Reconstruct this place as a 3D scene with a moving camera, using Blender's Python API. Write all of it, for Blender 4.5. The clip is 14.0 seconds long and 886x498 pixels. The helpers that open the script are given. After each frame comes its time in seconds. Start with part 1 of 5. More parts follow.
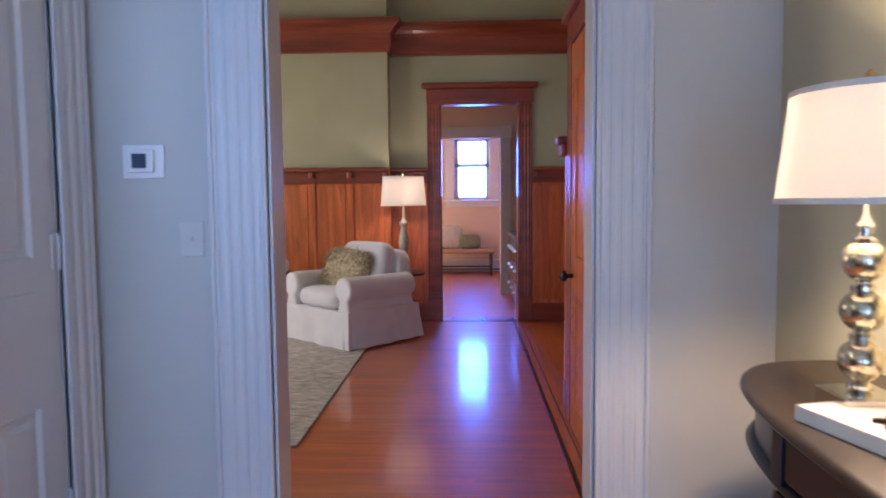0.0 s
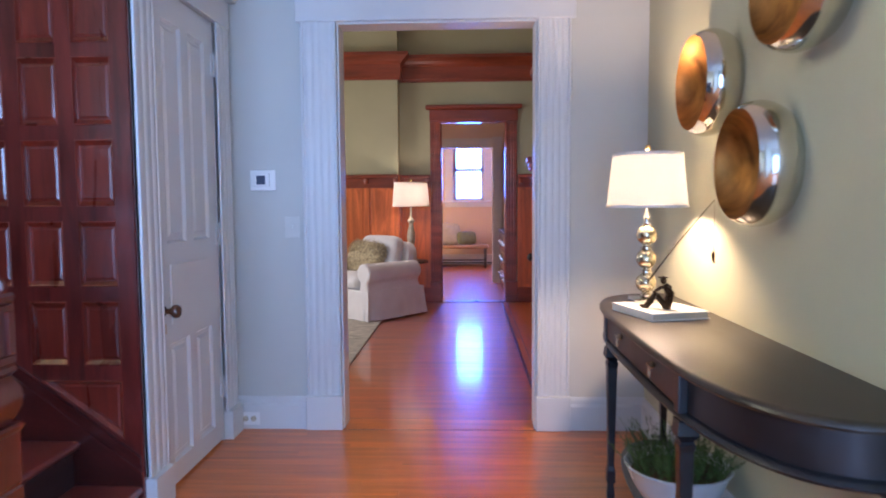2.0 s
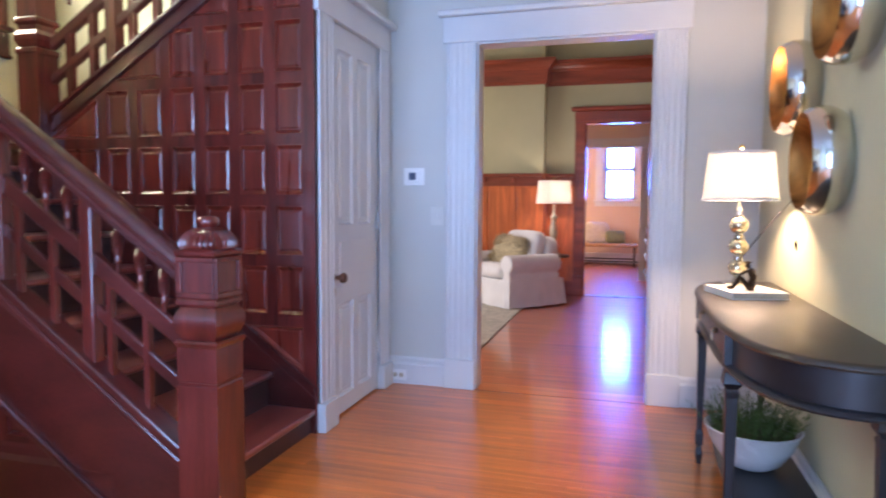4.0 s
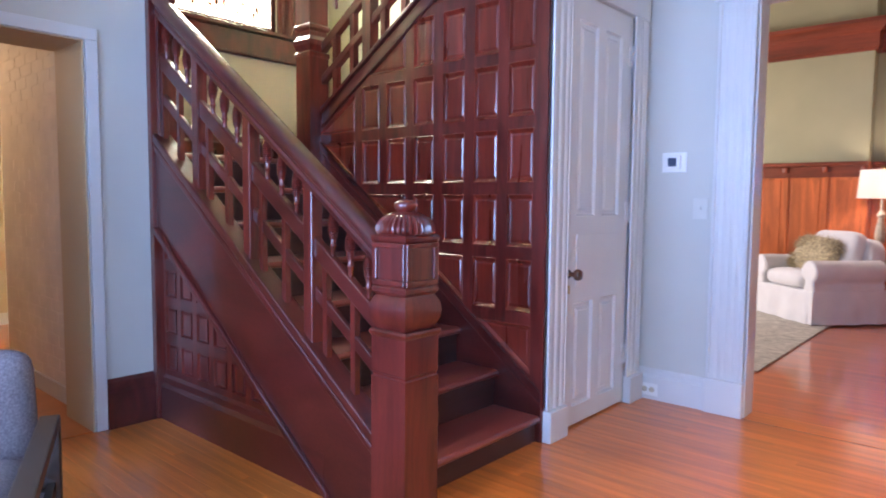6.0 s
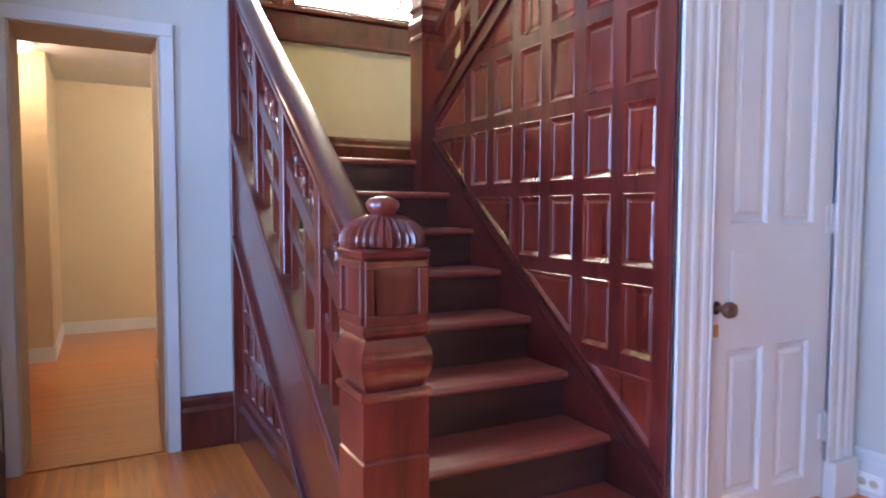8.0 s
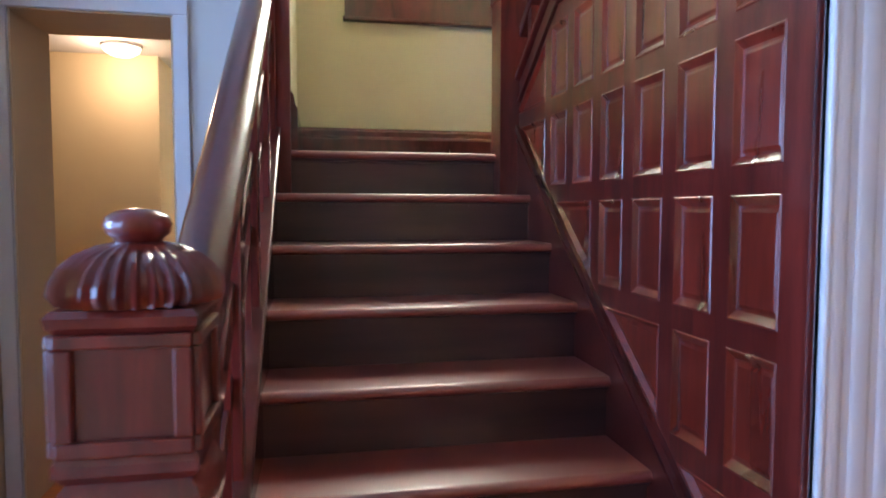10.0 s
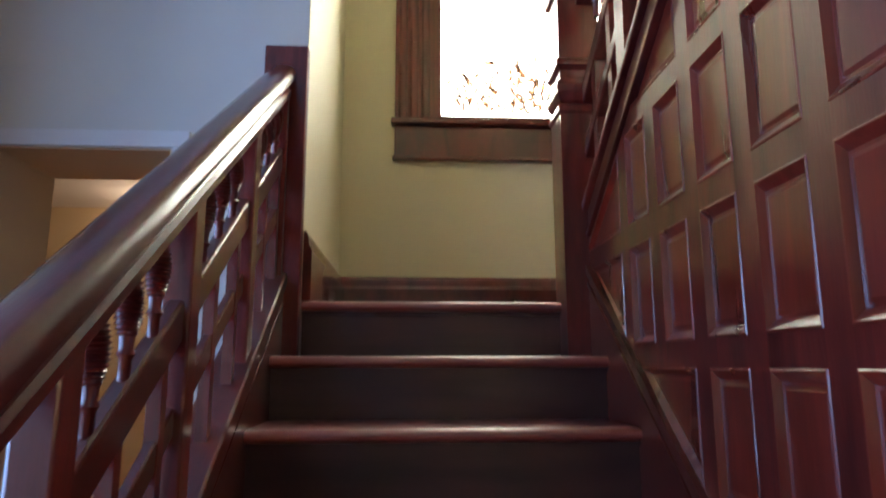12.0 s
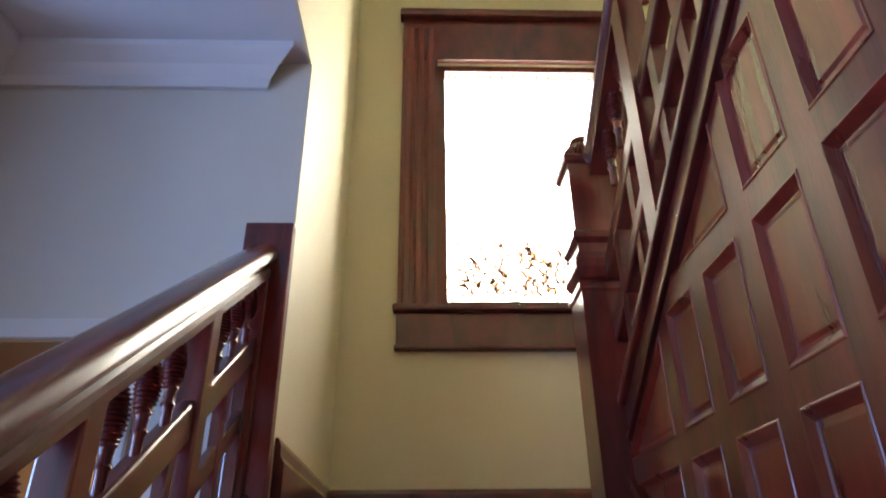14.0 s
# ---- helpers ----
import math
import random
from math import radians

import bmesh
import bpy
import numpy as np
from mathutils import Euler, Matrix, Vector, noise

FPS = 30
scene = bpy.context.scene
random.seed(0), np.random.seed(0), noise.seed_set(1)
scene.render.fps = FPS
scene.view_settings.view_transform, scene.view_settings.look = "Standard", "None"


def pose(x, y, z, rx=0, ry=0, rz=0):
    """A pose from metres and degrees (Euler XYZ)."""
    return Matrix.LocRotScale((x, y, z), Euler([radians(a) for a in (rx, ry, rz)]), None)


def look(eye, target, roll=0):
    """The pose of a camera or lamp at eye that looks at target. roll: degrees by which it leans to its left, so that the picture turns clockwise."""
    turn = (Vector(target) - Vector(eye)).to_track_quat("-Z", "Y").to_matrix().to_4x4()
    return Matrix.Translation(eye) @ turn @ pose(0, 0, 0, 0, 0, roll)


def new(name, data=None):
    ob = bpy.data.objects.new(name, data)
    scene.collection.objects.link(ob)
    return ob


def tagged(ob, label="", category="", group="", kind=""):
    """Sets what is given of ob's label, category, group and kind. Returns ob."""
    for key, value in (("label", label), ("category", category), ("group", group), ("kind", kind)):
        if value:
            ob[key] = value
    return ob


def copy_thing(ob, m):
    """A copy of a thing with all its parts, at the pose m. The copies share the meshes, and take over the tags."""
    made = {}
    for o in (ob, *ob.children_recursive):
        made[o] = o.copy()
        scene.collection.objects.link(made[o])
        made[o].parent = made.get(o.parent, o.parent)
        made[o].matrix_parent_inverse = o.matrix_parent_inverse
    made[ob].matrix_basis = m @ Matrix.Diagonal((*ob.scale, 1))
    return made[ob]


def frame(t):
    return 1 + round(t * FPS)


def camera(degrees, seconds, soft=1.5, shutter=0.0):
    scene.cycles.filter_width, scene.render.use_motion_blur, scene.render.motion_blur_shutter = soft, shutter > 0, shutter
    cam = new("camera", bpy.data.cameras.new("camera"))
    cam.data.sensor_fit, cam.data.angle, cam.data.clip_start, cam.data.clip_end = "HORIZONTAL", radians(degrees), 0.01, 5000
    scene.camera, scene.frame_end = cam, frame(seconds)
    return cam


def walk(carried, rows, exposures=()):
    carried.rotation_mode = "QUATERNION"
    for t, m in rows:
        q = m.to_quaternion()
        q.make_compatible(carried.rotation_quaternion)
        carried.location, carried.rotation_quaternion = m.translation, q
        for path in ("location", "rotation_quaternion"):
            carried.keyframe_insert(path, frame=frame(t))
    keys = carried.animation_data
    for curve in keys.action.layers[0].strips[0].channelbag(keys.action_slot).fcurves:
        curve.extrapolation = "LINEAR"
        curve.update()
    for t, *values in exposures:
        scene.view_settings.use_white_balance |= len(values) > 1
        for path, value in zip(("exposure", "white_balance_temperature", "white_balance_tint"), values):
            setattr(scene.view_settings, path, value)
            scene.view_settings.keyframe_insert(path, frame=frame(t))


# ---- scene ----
cam = camera(68.5, 14.0, soft=1.9, shutter=0.6)
PATH = [
    (0, (0.099, -0.049, 1.288), (0.02, 1.945, 1.15), -0.5),
    (0.5, (0.082, -0.42, 1.284), (0.012, 1.574, 1.148), -0.6),
    (1, (0.101, -0.814, 1.287), (0.03, 1.18, 1.153), -0.4),
    (1.5, (0.11, -1.178, 1.303), (0.032, 0.816, 1.168), -0.4),
    (2, (0.137, -1.508, 1.304), (0.062, 0.486, 1.165), -0.4),
    (2.2, (0.15, -1.645, 1.307), (0.079, 0.349, 1.164), -0.4),
    (4.3, (0.425, -2.072, 1.255), (-0.256, -0.196, 1.114), 0.8),
    (4.5, (0.433, -2.035, 1.26), (-0.336, -0.194, 1.114), 1.1),
    (5, (0.479, -1.931, 1.244), (-0.517, -0.202, 1.099), 0.7),
    (5.5, (0.507, -1.802, 1.229), (-0.686, -0.203, 1.086), 0.5),
    (6, (0.513, -1.627, 1.207), (-0.806, -0.131, 1.059), 0.5),
    (6.5, (0.5, -1.374, 1.178), (-0.924, 0.022, 1.034), 0.4),
    (7, (0.47, -1.113, 1.152), (-1.072, 0.153, 1.013), 0.4),
    (7.5, (0.437, -0.843, 1.155), (-1.229, 0.257, 1.03), 0.3),
    (8, (0.365, -0.614, 1.178), (-1.4, 0.317, 1.059), 0.2),
    (8.5, (0.256, -0.376, 1.202), (-1.588, 0.389, 1.089), 0.1),
    (8.7, (0.206, -0.264, 1.211), (-1.666, 0.432, 1.097), 0.1),
    (10.8, (-0.445, 0.350, 1.201), (-2.432, 0.567, 1.188), -0.1),
    (11, (-0.509, 0.375, 1.198), (-2.497, 0.564, 1.252), -0.1),
    (11.5, (-0.671, 0.431, 1.228), (-2.654, 0.564, 1.428), 0.1),
    (12, (-0.795, 0.473, 1.247), (-2.758, 0.576, 1.599), -0.0),
    (12.5, (-0.903, 0.502, 1.272), (-2.826, 0.588, 1.805), -0.1),
    (13, (-1.007, 0.512, 1.301), (-2.884, 0.586, 1.981), -0.1),
    (13.5, (-1.094, 0.523, 1.325), (-2.922, 0.589, 2.132), -0.3),
    (14, (-1.146, 0.522, 1.346), (-2.926, 0.58, 2.253), -0.6),
]
walk(cam, [(t, look(eye, target, roll)) for t, eye, target, roll in PATH],
     [(0, -0.62, 6250, 22), (2.2, -0.26, 6300, 23), (4.3, 0.04, 6500, 26), (8.7, 0.50, 6100, 29), (10.8, -0.13, 5950, 21), (14, -0.53, 6300, 30)])

# ---- world, lamps ----
world = bpy.data.worlds.new("sky")
scene.world = world
world.use_nodes = True
wn = world.node_tree.nodes
sky = wn.new("ShaderNodeTexSky")
sky.sky_type, sky.sun_disc = "NISHITA", False
sky.sun_elevation, sky.sun_rotation = radians(38), radians(100)
wn["Background"].inputs[1].default_value = 0.12
world.node_tree.links.new(sky.outputs[0], wn["Background"].inputs[0])


def area_lamp(name, m, w, h, watts, colour):
    d = bpy.data.lights.new(name, "AREA")
    d.shape, d.size, d.size_y, d.energy, d.color = "RECTANGLE", w, h, watts, colour
    ob = new(name, d)
    ob.matrix_world = m
    return ob


def bulb_lamp(name, place, watts, colour, radius=0.04):
    d = bpy.data.lights.new(name, "POINT")
    d.energy, d.color, d.shadow_soft_size = watts, colour, radius
    ob = new(name, d)
    ob.location = place
    return ob


SKYBLUE = (0.31, 0.56, 1.0)
WARM = (1.0, 0.74, 0.49)
area_lamp("window_light_south_west", look((-1.5, -3.55, 1.35), (-1.5, 0, 1.2)), 1.2, 2.0, 195, SKYBLUE)
area_lamp("window_light_east", look((1.12, -2.65, 1.45), (-2, -2.65, 1.4)), 1.1, 2.2, 110, SKYBLUE)
# added fill, source unseen: blue light for the steps, armchair and north wall
area_lamp("front_door_light", look((0.30, -3.62, 1.20), (0.25, 0, 1.1)), 0.8, 1.9, 78, SKYBLUE)
# general fill for the living room, in a west opening made up for it
area_lamp("window_light_living", look((-3.9, 4.6, 1.7), (0, 4.6, 1.3)), 2.4, 1.6, 108, (0.97, 0.95, 0.90))
# added warm fill, offsetting the far window's blue on the peach walls
area_lamp("window_light_kitchen", look((-2.3, 10.6, 1.7), (1, 10.4, 1.2)), 1.6, 1.4, 105, (1.0, 0.70, 0.42))
# added warm fill in front of solid wall; no window here
area_lamp("window_light_pantry", look((-2.3, 8.2, 1.7), (1, 8.2, 1.4)), 1.2, 1.3, 24, (1.0, 0.70, 0.45))
bulb_lamp("hall_lamp_bulb", (0.902, 1.30, 1.395), 66, WARM)
bulb_lamp("living_lamp_bulb", (-0.556, 6.50, 1.41), 12, (1.0, 0.86, 0.74))
bulb_lamp("corridor_bulb", (-5.1, -1.15, 2.20), 14, (1.0, 0.72, 0.42), 0.08)

# ---- materials ----
def material(name, base, rough=0.5, metal=0.0, var=0.12, scale=6.0, stretch=(1, 1, 1), bump=0.1, bscale=120.0,
             coat=0.0, cr=0.14, spec=0.5, dark=None, streak=0.0, island=0.0, emit=None, rvar=0.1, sheen=0.0, wave=0.0):
    """A surface with large stains and fine grain; stretch runs the grain along an axis; island varies piece by piece."""
    m = bpy.data.materials.new(name)
    m.use_nodes = True
    t = m.node_tree
    n, l = t.nodes, t.links
    b = n["Principled BSDF"]
    geo = n.new("ShaderNodeNewGeometry")
    mp = n.new("ShaderNodeMapping")
    mp.inputs["Scale"].default_value = stretch
    l.new(geo.outputs["Position"], mp.inputs[0])
    vec = mp.outputs[0]
    if island:
        oi = n.new("ShaderNodeObjectInfo")
        add = n.new("ShaderNodeMath")
        add.operation = "ADD"
        l.new(oi.outputs["Random"], add.inputs[0])
        l.new(geo.outputs["Random Per Island"], add.inputs[1])
        off = n.new("ShaderNodeVectorMath")
        off.operation = "MULTIPLY_ADD"
        comb = n.new("ShaderNodeCombineXYZ")
        for k in range(3):
            l.new(add.outputs[0], comb.inputs[k])
        l.new(comb.outputs[0], off.inputs[0])
        off.inputs[1].default_value = (7.0, 13.0, 5.0)
        l.new(vec, off.inputs[2])
        vec = off.outputs[0]
    big = n.new("ShaderNodeTexNoise")
    big.inputs["Scale"].default_value, big.inputs["Detail"].default_value = scale, 5
    big.inputs["Distortion"].default_value = wave
    l.new(vec, big.inputs[0])
    fine = n.new("ShaderNodeTexNoise")
    fine.inputs["Scale"].default_value, fine.inputs["Detail"].default_value = bscale, 4
    l.new(vec, fine.inputs[0])
    ramp = n.new("ShaderNodeValToRGB")
    c0 = dark or tuple(c * (1 - 2.2 * var) for c in base)
    c1 = tuple(min(1, c * (1 + var)) for c in base)
    ramp.color_ramp.elements[0].color, ramp.color_ramp.elements[1].color = (*c0, 1), (*c1, 1)
    ramp.color_ramp.elements[0].position, ramp.color_ramp.elements[1].position = 0.25, 0.75
    l.new(big.outputs[0], ramp.inputs[0])
    colour = ramp.outputs[0]
    if streak:
        mx = n.new("ShaderNodeMix")
        mx.data_type, mx.blend_type = "RGBA", "MULTIPLY"
        mx.inputs["Factor"].default_value = streak
        gr = n.new("ShaderNodeValToRGB")
        gr.color_ramp.elements[0].color, gr.color_ramp.elements[1].color = (0.45, 0.40, 0.36, 1), (1, 1, 1, 1)
        gr.color_ramp.elements[0].position, gr.color_ramp.elements[1].position = 0.35, 0.6
        l.new(fine.outputs[0], gr.inputs[0])
        l.new(colour, mx.inputs["A"])
        l.new(gr.outputs[0], mx.inputs["B"])
        colour = mx.outputs["Result"]
    if island:
        hs = n.new("ShaderNodeHueSaturation")
        mr = n.new("ShaderNodeMapRange")
        mr.inputs["From Max"].default_value = 2.0
        mr.inputs["To Min"].default_value, mr.inputs["To Max"].default_value = 1 - island, 1 + island
        l.new(add.outputs[0], mr.inputs[0])
        l.new(mr.outputs[0], hs.inputs["Value"])
        l.new(colour, hs.inputs["Color"])
        colour = hs.outputs[0]
    l.new(colour, b.inputs["Base Color"])
    rr = n.new("ShaderNodeMapRange")
    rr.inputs["To Min"].default_value, rr.inputs["To Max"].default_value = max(0.02, rough - rvar), min(1, rough + rvar)
    l.new(big.outputs[0], rr.inputs[0])
    l.new(rr.outputs[0], b.inputs["Roughness"])
    b.inputs["Metallic"].default_value = metal
    b.inputs["Coat Weight"].default_value, b.inputs["Coat Roughness"].default_value = coat, cr
    b.inputs["Specular IOR Level"].default_value = spec
    if sheen:
        b.inputs["Sheen Weight"].default_value = sheen
    if bump:
        bp = n.new("ShaderNodeBump")
        bp.inputs["Strength"].default_value, bp.inputs["Distance"].default_value = bump, 0.004
        l.new(fine.outputs[0], bp.inputs["Height"])
        l.new(bp.outputs[0], b.inputs["Normal"])
    if emit:
        b.inputs["Emission Color"].default_value, b.inputs["Emission Strength"].default_value = (*emit[0], 1), emit[1]
    return m


PAINT = material("greige_wall_paint", (0.55, 0.55, 0.50), 0.6, var=0.03, scale=1.6, bump=0.12, bscale=260)
EASTP = material("pale_sage_grey_wall_paint", (0.55, 0.53, 0.36), 0.6, var=0.03, scale=1.6, bump=0.12, bscale=260)
TRIM = material("white_trim_paint", (0.62, 0.63, 0.62), 0.36, var=0.03, scale=3, bump=0.02, bscale=90)
CEIL = material("ceiling_paint", (0.58, 0.58, 0.58), 0.7, var=0.03, scale=1.2, bump=0.08, bscale=200)
YELLOW = material("pale_yellow_wall_paint", (0.64, 0.59, 0.40), 0.55, var=0.04, scale=1.5, bump=0.1, bscale=240)
GREEN = material("sage_green_wall_paint", (0.43, 0.415, 0.245), 0.6, var=0.06, scale=1.5, bump=0.1, bscale=220)
PEACH = material("peach_wall_paint", (0.62, 0.47, 0.34), 0.6, var=0.04, scale=1.4, bump=0.1, bscale=220)
TAN = material("tan_wall_paint", (0.56, 0.44, 0.27), 0.6, var=0.04, scale=1.4, bump=0.1, bscale=220)
BRICKW = material("white_painted_brick", (0.80, 0.75, 0.66), 0.6, var=0.06, scale=5, bump=0.25, bscale=60)
MAHOG = material("mahogany_upright_grain", (0.142, 0.0175, 0.0112), 0.32, spec=0.25, cr=0.15, var=0.3, scale=5, stretch=(3, 3, 0.35), bump=0.08, bscale=70, coat=1.0, streak=0.2, island=0.12, wave=0.8)
MAHOGX = material("mahogany_level_grain", (0.102, 0.0138, 0.0096), 0.32, spec=0.25, cr=0.15, var=0.28, scale=3, stretch=(0.5, 3, 1.2), bump=0.08, bscale=70, coat=1.0, streak=0.2, island=0.06, wave=0.8)
# risers and nosing coves, darker than the treads
RISER = material("dark_riser", (0.058, 0.020, 0.017), 0.40, spec=0.5, var=0.25, scale=4, stretch=(3, 0.4, 3), bump=0.06, bscale=60, coat=0.1)
MAHOGP = material("mahogany_panel_fields", (0.205, 0.0225, 0.0105), 0.30, spec=0.4, cr=0.13, var=0.25, scale=4, stretch=(3, 3, 0.3), bump=0.05, bscale=50, coat=1.0, streak=0.22, island=0.28, wave=1.2)
TREAD = material("worn_mahogany_tread", (0.250, 0.036, 0.023), 0.40, spec=0.9, var=0.18, scale=4, stretch=(3, 0.4, 3), bump=0.04, bscale=60, coat=1.0, cr=0.28, streak=0.14)
CHERRY = material("cherry_panelling", (0.66, 0.165, 0.042), 0.36, var=0.25, scale=3.5, stretch=(3, 3, 0.3), bump=0.06, bscale=60, coat=0.2, streak=0.3, island=0.12, wave=1.2)
CHERRYX = material("cherry_mouldings", (0.31, 0.064, 0.028), 0.34, var=0.25, scale=3.5, stretch=(0.3, 3, 3), bump=0.06, bscale=60, coat=0.2, streak=0.3)
OAKX = material("strip_floor_across", (0.70, 0.190, 0.030), 0.30, var=0.2, scale=4, stretch=(0.35, 5, 5), bump=0.05, bscale=60, coat=0.5, cr=0.13, streak=0.15, island=0.10, rvar=0.05)
OAKL = material("polished_strip_floor", (0.60, 0.150, 0.034), 0.40, var=0.2, scale=4, stretch=(0.35, 5, 5), bump=0.05, bscale=60, coat=0.8, cr=0.12, spec=1.0, streak=0.15, island=0.10, rvar=0.05)
OAKY = material("strip_floor_along", (0.64, 0.19, 0.036), 0.30, var=0.10, scale=4, stretch=(5, 0.35, 5), bump=0.02, bscale=40, coat=0.8, cr=0.12, streak=0.06, island=0.10, rvar=0.05)
JOINT = material("dark_floor_joint", (0.14, 0.050, 0.022), 0.6, bump=0)
INLAY = material("dark_floor_inlay", (0.09, 0.03, 0.018), 0.3, bump=0.03)
BLACK = material("black_lacquer", (0.014, 0.015, 0.020), 0.36, spec=0.5, var=0.3, scale=6, bump=0.05, bscale=90, coat=0.1)
# console top, browner and lighter than the black body
TOPBLK = material("brown_black_top", (0.046, 0.033, 0.022), 0.40, spec=0.5, var=0.3, scale=5, stretch=(2, 0.5, 2), bump=0.04, bscale=70, coat=0.1)
DULLBRASS = material("dull_dark_brass", (0.46, 0.33, 0.20), 0.4, metal=1, var=0.3, scale=40, bump=0.08)
BRASS = material("aged_brass", (0.55, 0.36, 0.14), 0.3, metal=1, var=0.2, scale=30, bump=0.05)
GOLD = material("hammered_gold_leaf", (0.45, 0.195, 0.045), 0.48, metal=0.75, var=0.3, scale=9, stretch=(1, 3, 1), bump=0.25, bscale=40)
SILVER = material("polished_pewter", (0.72, 0.68, 0.60), 0.10, metal=1, var=0.06, scale=8, bump=0.06, bscale=18)
MERC = material("mercury_glass", (0.78, 0.66, 0.46), 0.12, metal=0.85, var=0.35, scale=45, bump=0.2, bscale=70)
IVORY = material("distressed_ivory_paint", (0.58, 0.50, 0.36), 0.5, var=0.2, scale=25, bump=0.2, bscale=80)
SLIP = material("white_cotton_slipcover", (0.72, 0.71, 0.70), 0.85, var=0.05, scale=5, bump=0.35, bscale=30, sheen=0.3)
FUR = material("olive_shag_fur", (0.54, 0.44, 0.25), 0.8, var=0.35, scale=40, bump=0.1, sheen=0.4)
RUG = material("woven_pale_rug", (0.58, 0.55, 0.46), 0.95, var=0.35, scale=22, stretch=(0.6, 3.5, 1), bump=0.8, bscale=90)
PAPER = material("white_book_cover", (0.80, 0.78, 0.72), 0.5, var=0.04, scale=8, bump=0.05)
BRONZE = material("dark_bronze", (0.055, 0.032, 0.018), 0.35, metal=0.8, var=0.4, scale=30, bump=0.2, bscale=60)
CERAM = material("white_glazed_pot", (0.75, 0.76, 0.76), 0.25, var=0.04, scale=10, bump=0.06, bscale=30)
HERB = material("herb_leaves", (0.11, 0.20, 0.05), 0.6, var=0.4, scale=25, bump=0.1, island=0.3)
PLATE = material("cream_switch_plate", (0.60, 0.60, 0.55), 0.4, var=0.02, scale=10, bump=0.02)
PLASTIC = material("white_plastic", (0.80, 0.80, 0.78), 0.35, var=0.02, scale=10, bump=0.02)
SCREEN = material("dark_display", (0.05, 0.07, 0.12), 0.2, bump=0)
KNOB = material("brown_glazed_knob", (0.14, 0.055, 0.03), 0.18, var=0.3, scale=30, bump=0.03)
IRON = material("black_iron", (0.02, 0.02, 0.02), 0.45, metal=0.6, bump=0.1)
TWEED = material("grey_tweed", (0.22, 0.19, 0.20), 0.95, var=0.25, scale=140, bump=0.5, bscale=320)
ARMWOOD = material("dark_walnut", (0.055, 0.036, 0.026), 0.4, var=0.3, scale=8, stretch=(0.4, 3, 3), bump=0.06, coat=0.1)
CUSHG = material("sage_velvet", (0.17, 0.19, 0.10), 0.85, var=0.15, scale=10, bump=0.2, sheen=0.4)
CUSHW = material("cream_linen", (0.50, 0.46, 0.36), 0.9, var=0.08, scale=12, bump=0.2)
BENCHW = material("honey_bench_wood", (0.40, 0.24, 0.13), 0.4, var=0.2, scale=6, stretch=(0.4, 3, 3), bump=0.06)
LEAD = material("lead_came", (0.10, 0.09, 0.08), 0.5, metal=0.6, bump=0.1)


def glow_material(name, colour, strength):
    m = bpy.data.materials.new(name)
    m.use_nodes = True
    n = m.node_tree.nodes
    n.clear()
    e, o = n.new("ShaderNodeEmission"), n.new("ShaderNodeOutputMaterial")
    e.inputs[0].default_value, e.inputs[1].default_value = (*colour, 1), strength
    m.node_tree.links.new(e.outputs[0], o.inputs[0])
    return m


def glass_material(name, tint, gloss, rough=0.02):
    """A thin pane: clear, with a faint mirror on top."""
    m = bpy.data.materials.new(name)
    m.use_nodes = True
    n, l = m.node_tree.nodes, m.node_tree.links
    n.clear()
    t, g, x, o = n.new("ShaderNodeBsdfTransparent"), n.new("ShaderNodeBsdfGlossy"), n.new("ShaderNodeMixShader"), n.new("ShaderNodeOutputMaterial")
    t.inputs[0].default_value = (*tint, 1)
    g.inputs["Roughness"].default_value = rough
    x.inputs[0].default_value = gloss
    l.new(t.outputs[0], x.inputs[1])
    l.new(g.outputs[0], x.inputs[2])
    l.new(x.outputs[0], o.inputs[0])
    return m


def shade_material(name, colour):
    """Thin cloth that lets the bulb's light through."""
    m = bpy.data.materials.new(name)
    m.use_nodes = True
    n, l = m.node_tree.nodes, m.node_tree.links
    n.clear()
    d, t, x, o = n.new("ShaderNodeBsdfDiffuse"), n.new("ShaderNodeBsdfTranslucent"), n.new("ShaderNodeMixShader"), n.new("ShaderNodeOutputMaterial")
    w = n.new("ShaderNodeTexNoise")
    w.inputs["Scale"].default_value, w.inputs["Detail"].default_value = 260, 3
    r = n.new("ShaderNodeValToRGB")
    r.color_ramp.elements[0].color, r.color_ramp.elements[1].color = (*[0.86 * c for c in colour], 1), (*colour, 1)
    l.new(w.outputs[0], r.inputs[0])
    l.new(r.outputs[0], d.inputs[0])
    l.new(r.outputs[0], t.inputs[0])
    x.inputs[0].default_value = 0.64
    l.new(d.outputs[0], x.inputs[1])
    l.new(t.outputs[0], x.inputs[2])
    l.new(x.outputs[0], o.inputs[0])
    return m


SHADE = shade_material("cream_linen_shade", (0.66, 0.67, 0.67))
SHADE2 = shade_material("white_linen_shade", (0.80, 0.76, 0.70))
GLASS = glass_material("clear_glass", (0.97, 0.98, 0.98), 0.05)
LEADGLASS = glass_material("pale_leaded_glass", (0.98, 0.97, 0.92), 0.05, 0.06)
# see-through brown for cames: glare washing over the lead, put into the tint
GLARELEAD = glass_material("glare_brown_came", (0.40, 0.31, 0.24), 0.05, 0.06)
DAY_STAIR = glow_material("bright_sky_outside_stair", (0.94, 1.0, 0.82), 38.0)
DAY_FAR = glow_material("bright_sky_outside_far", (0.05, 0.19, 1.0), 85.0)

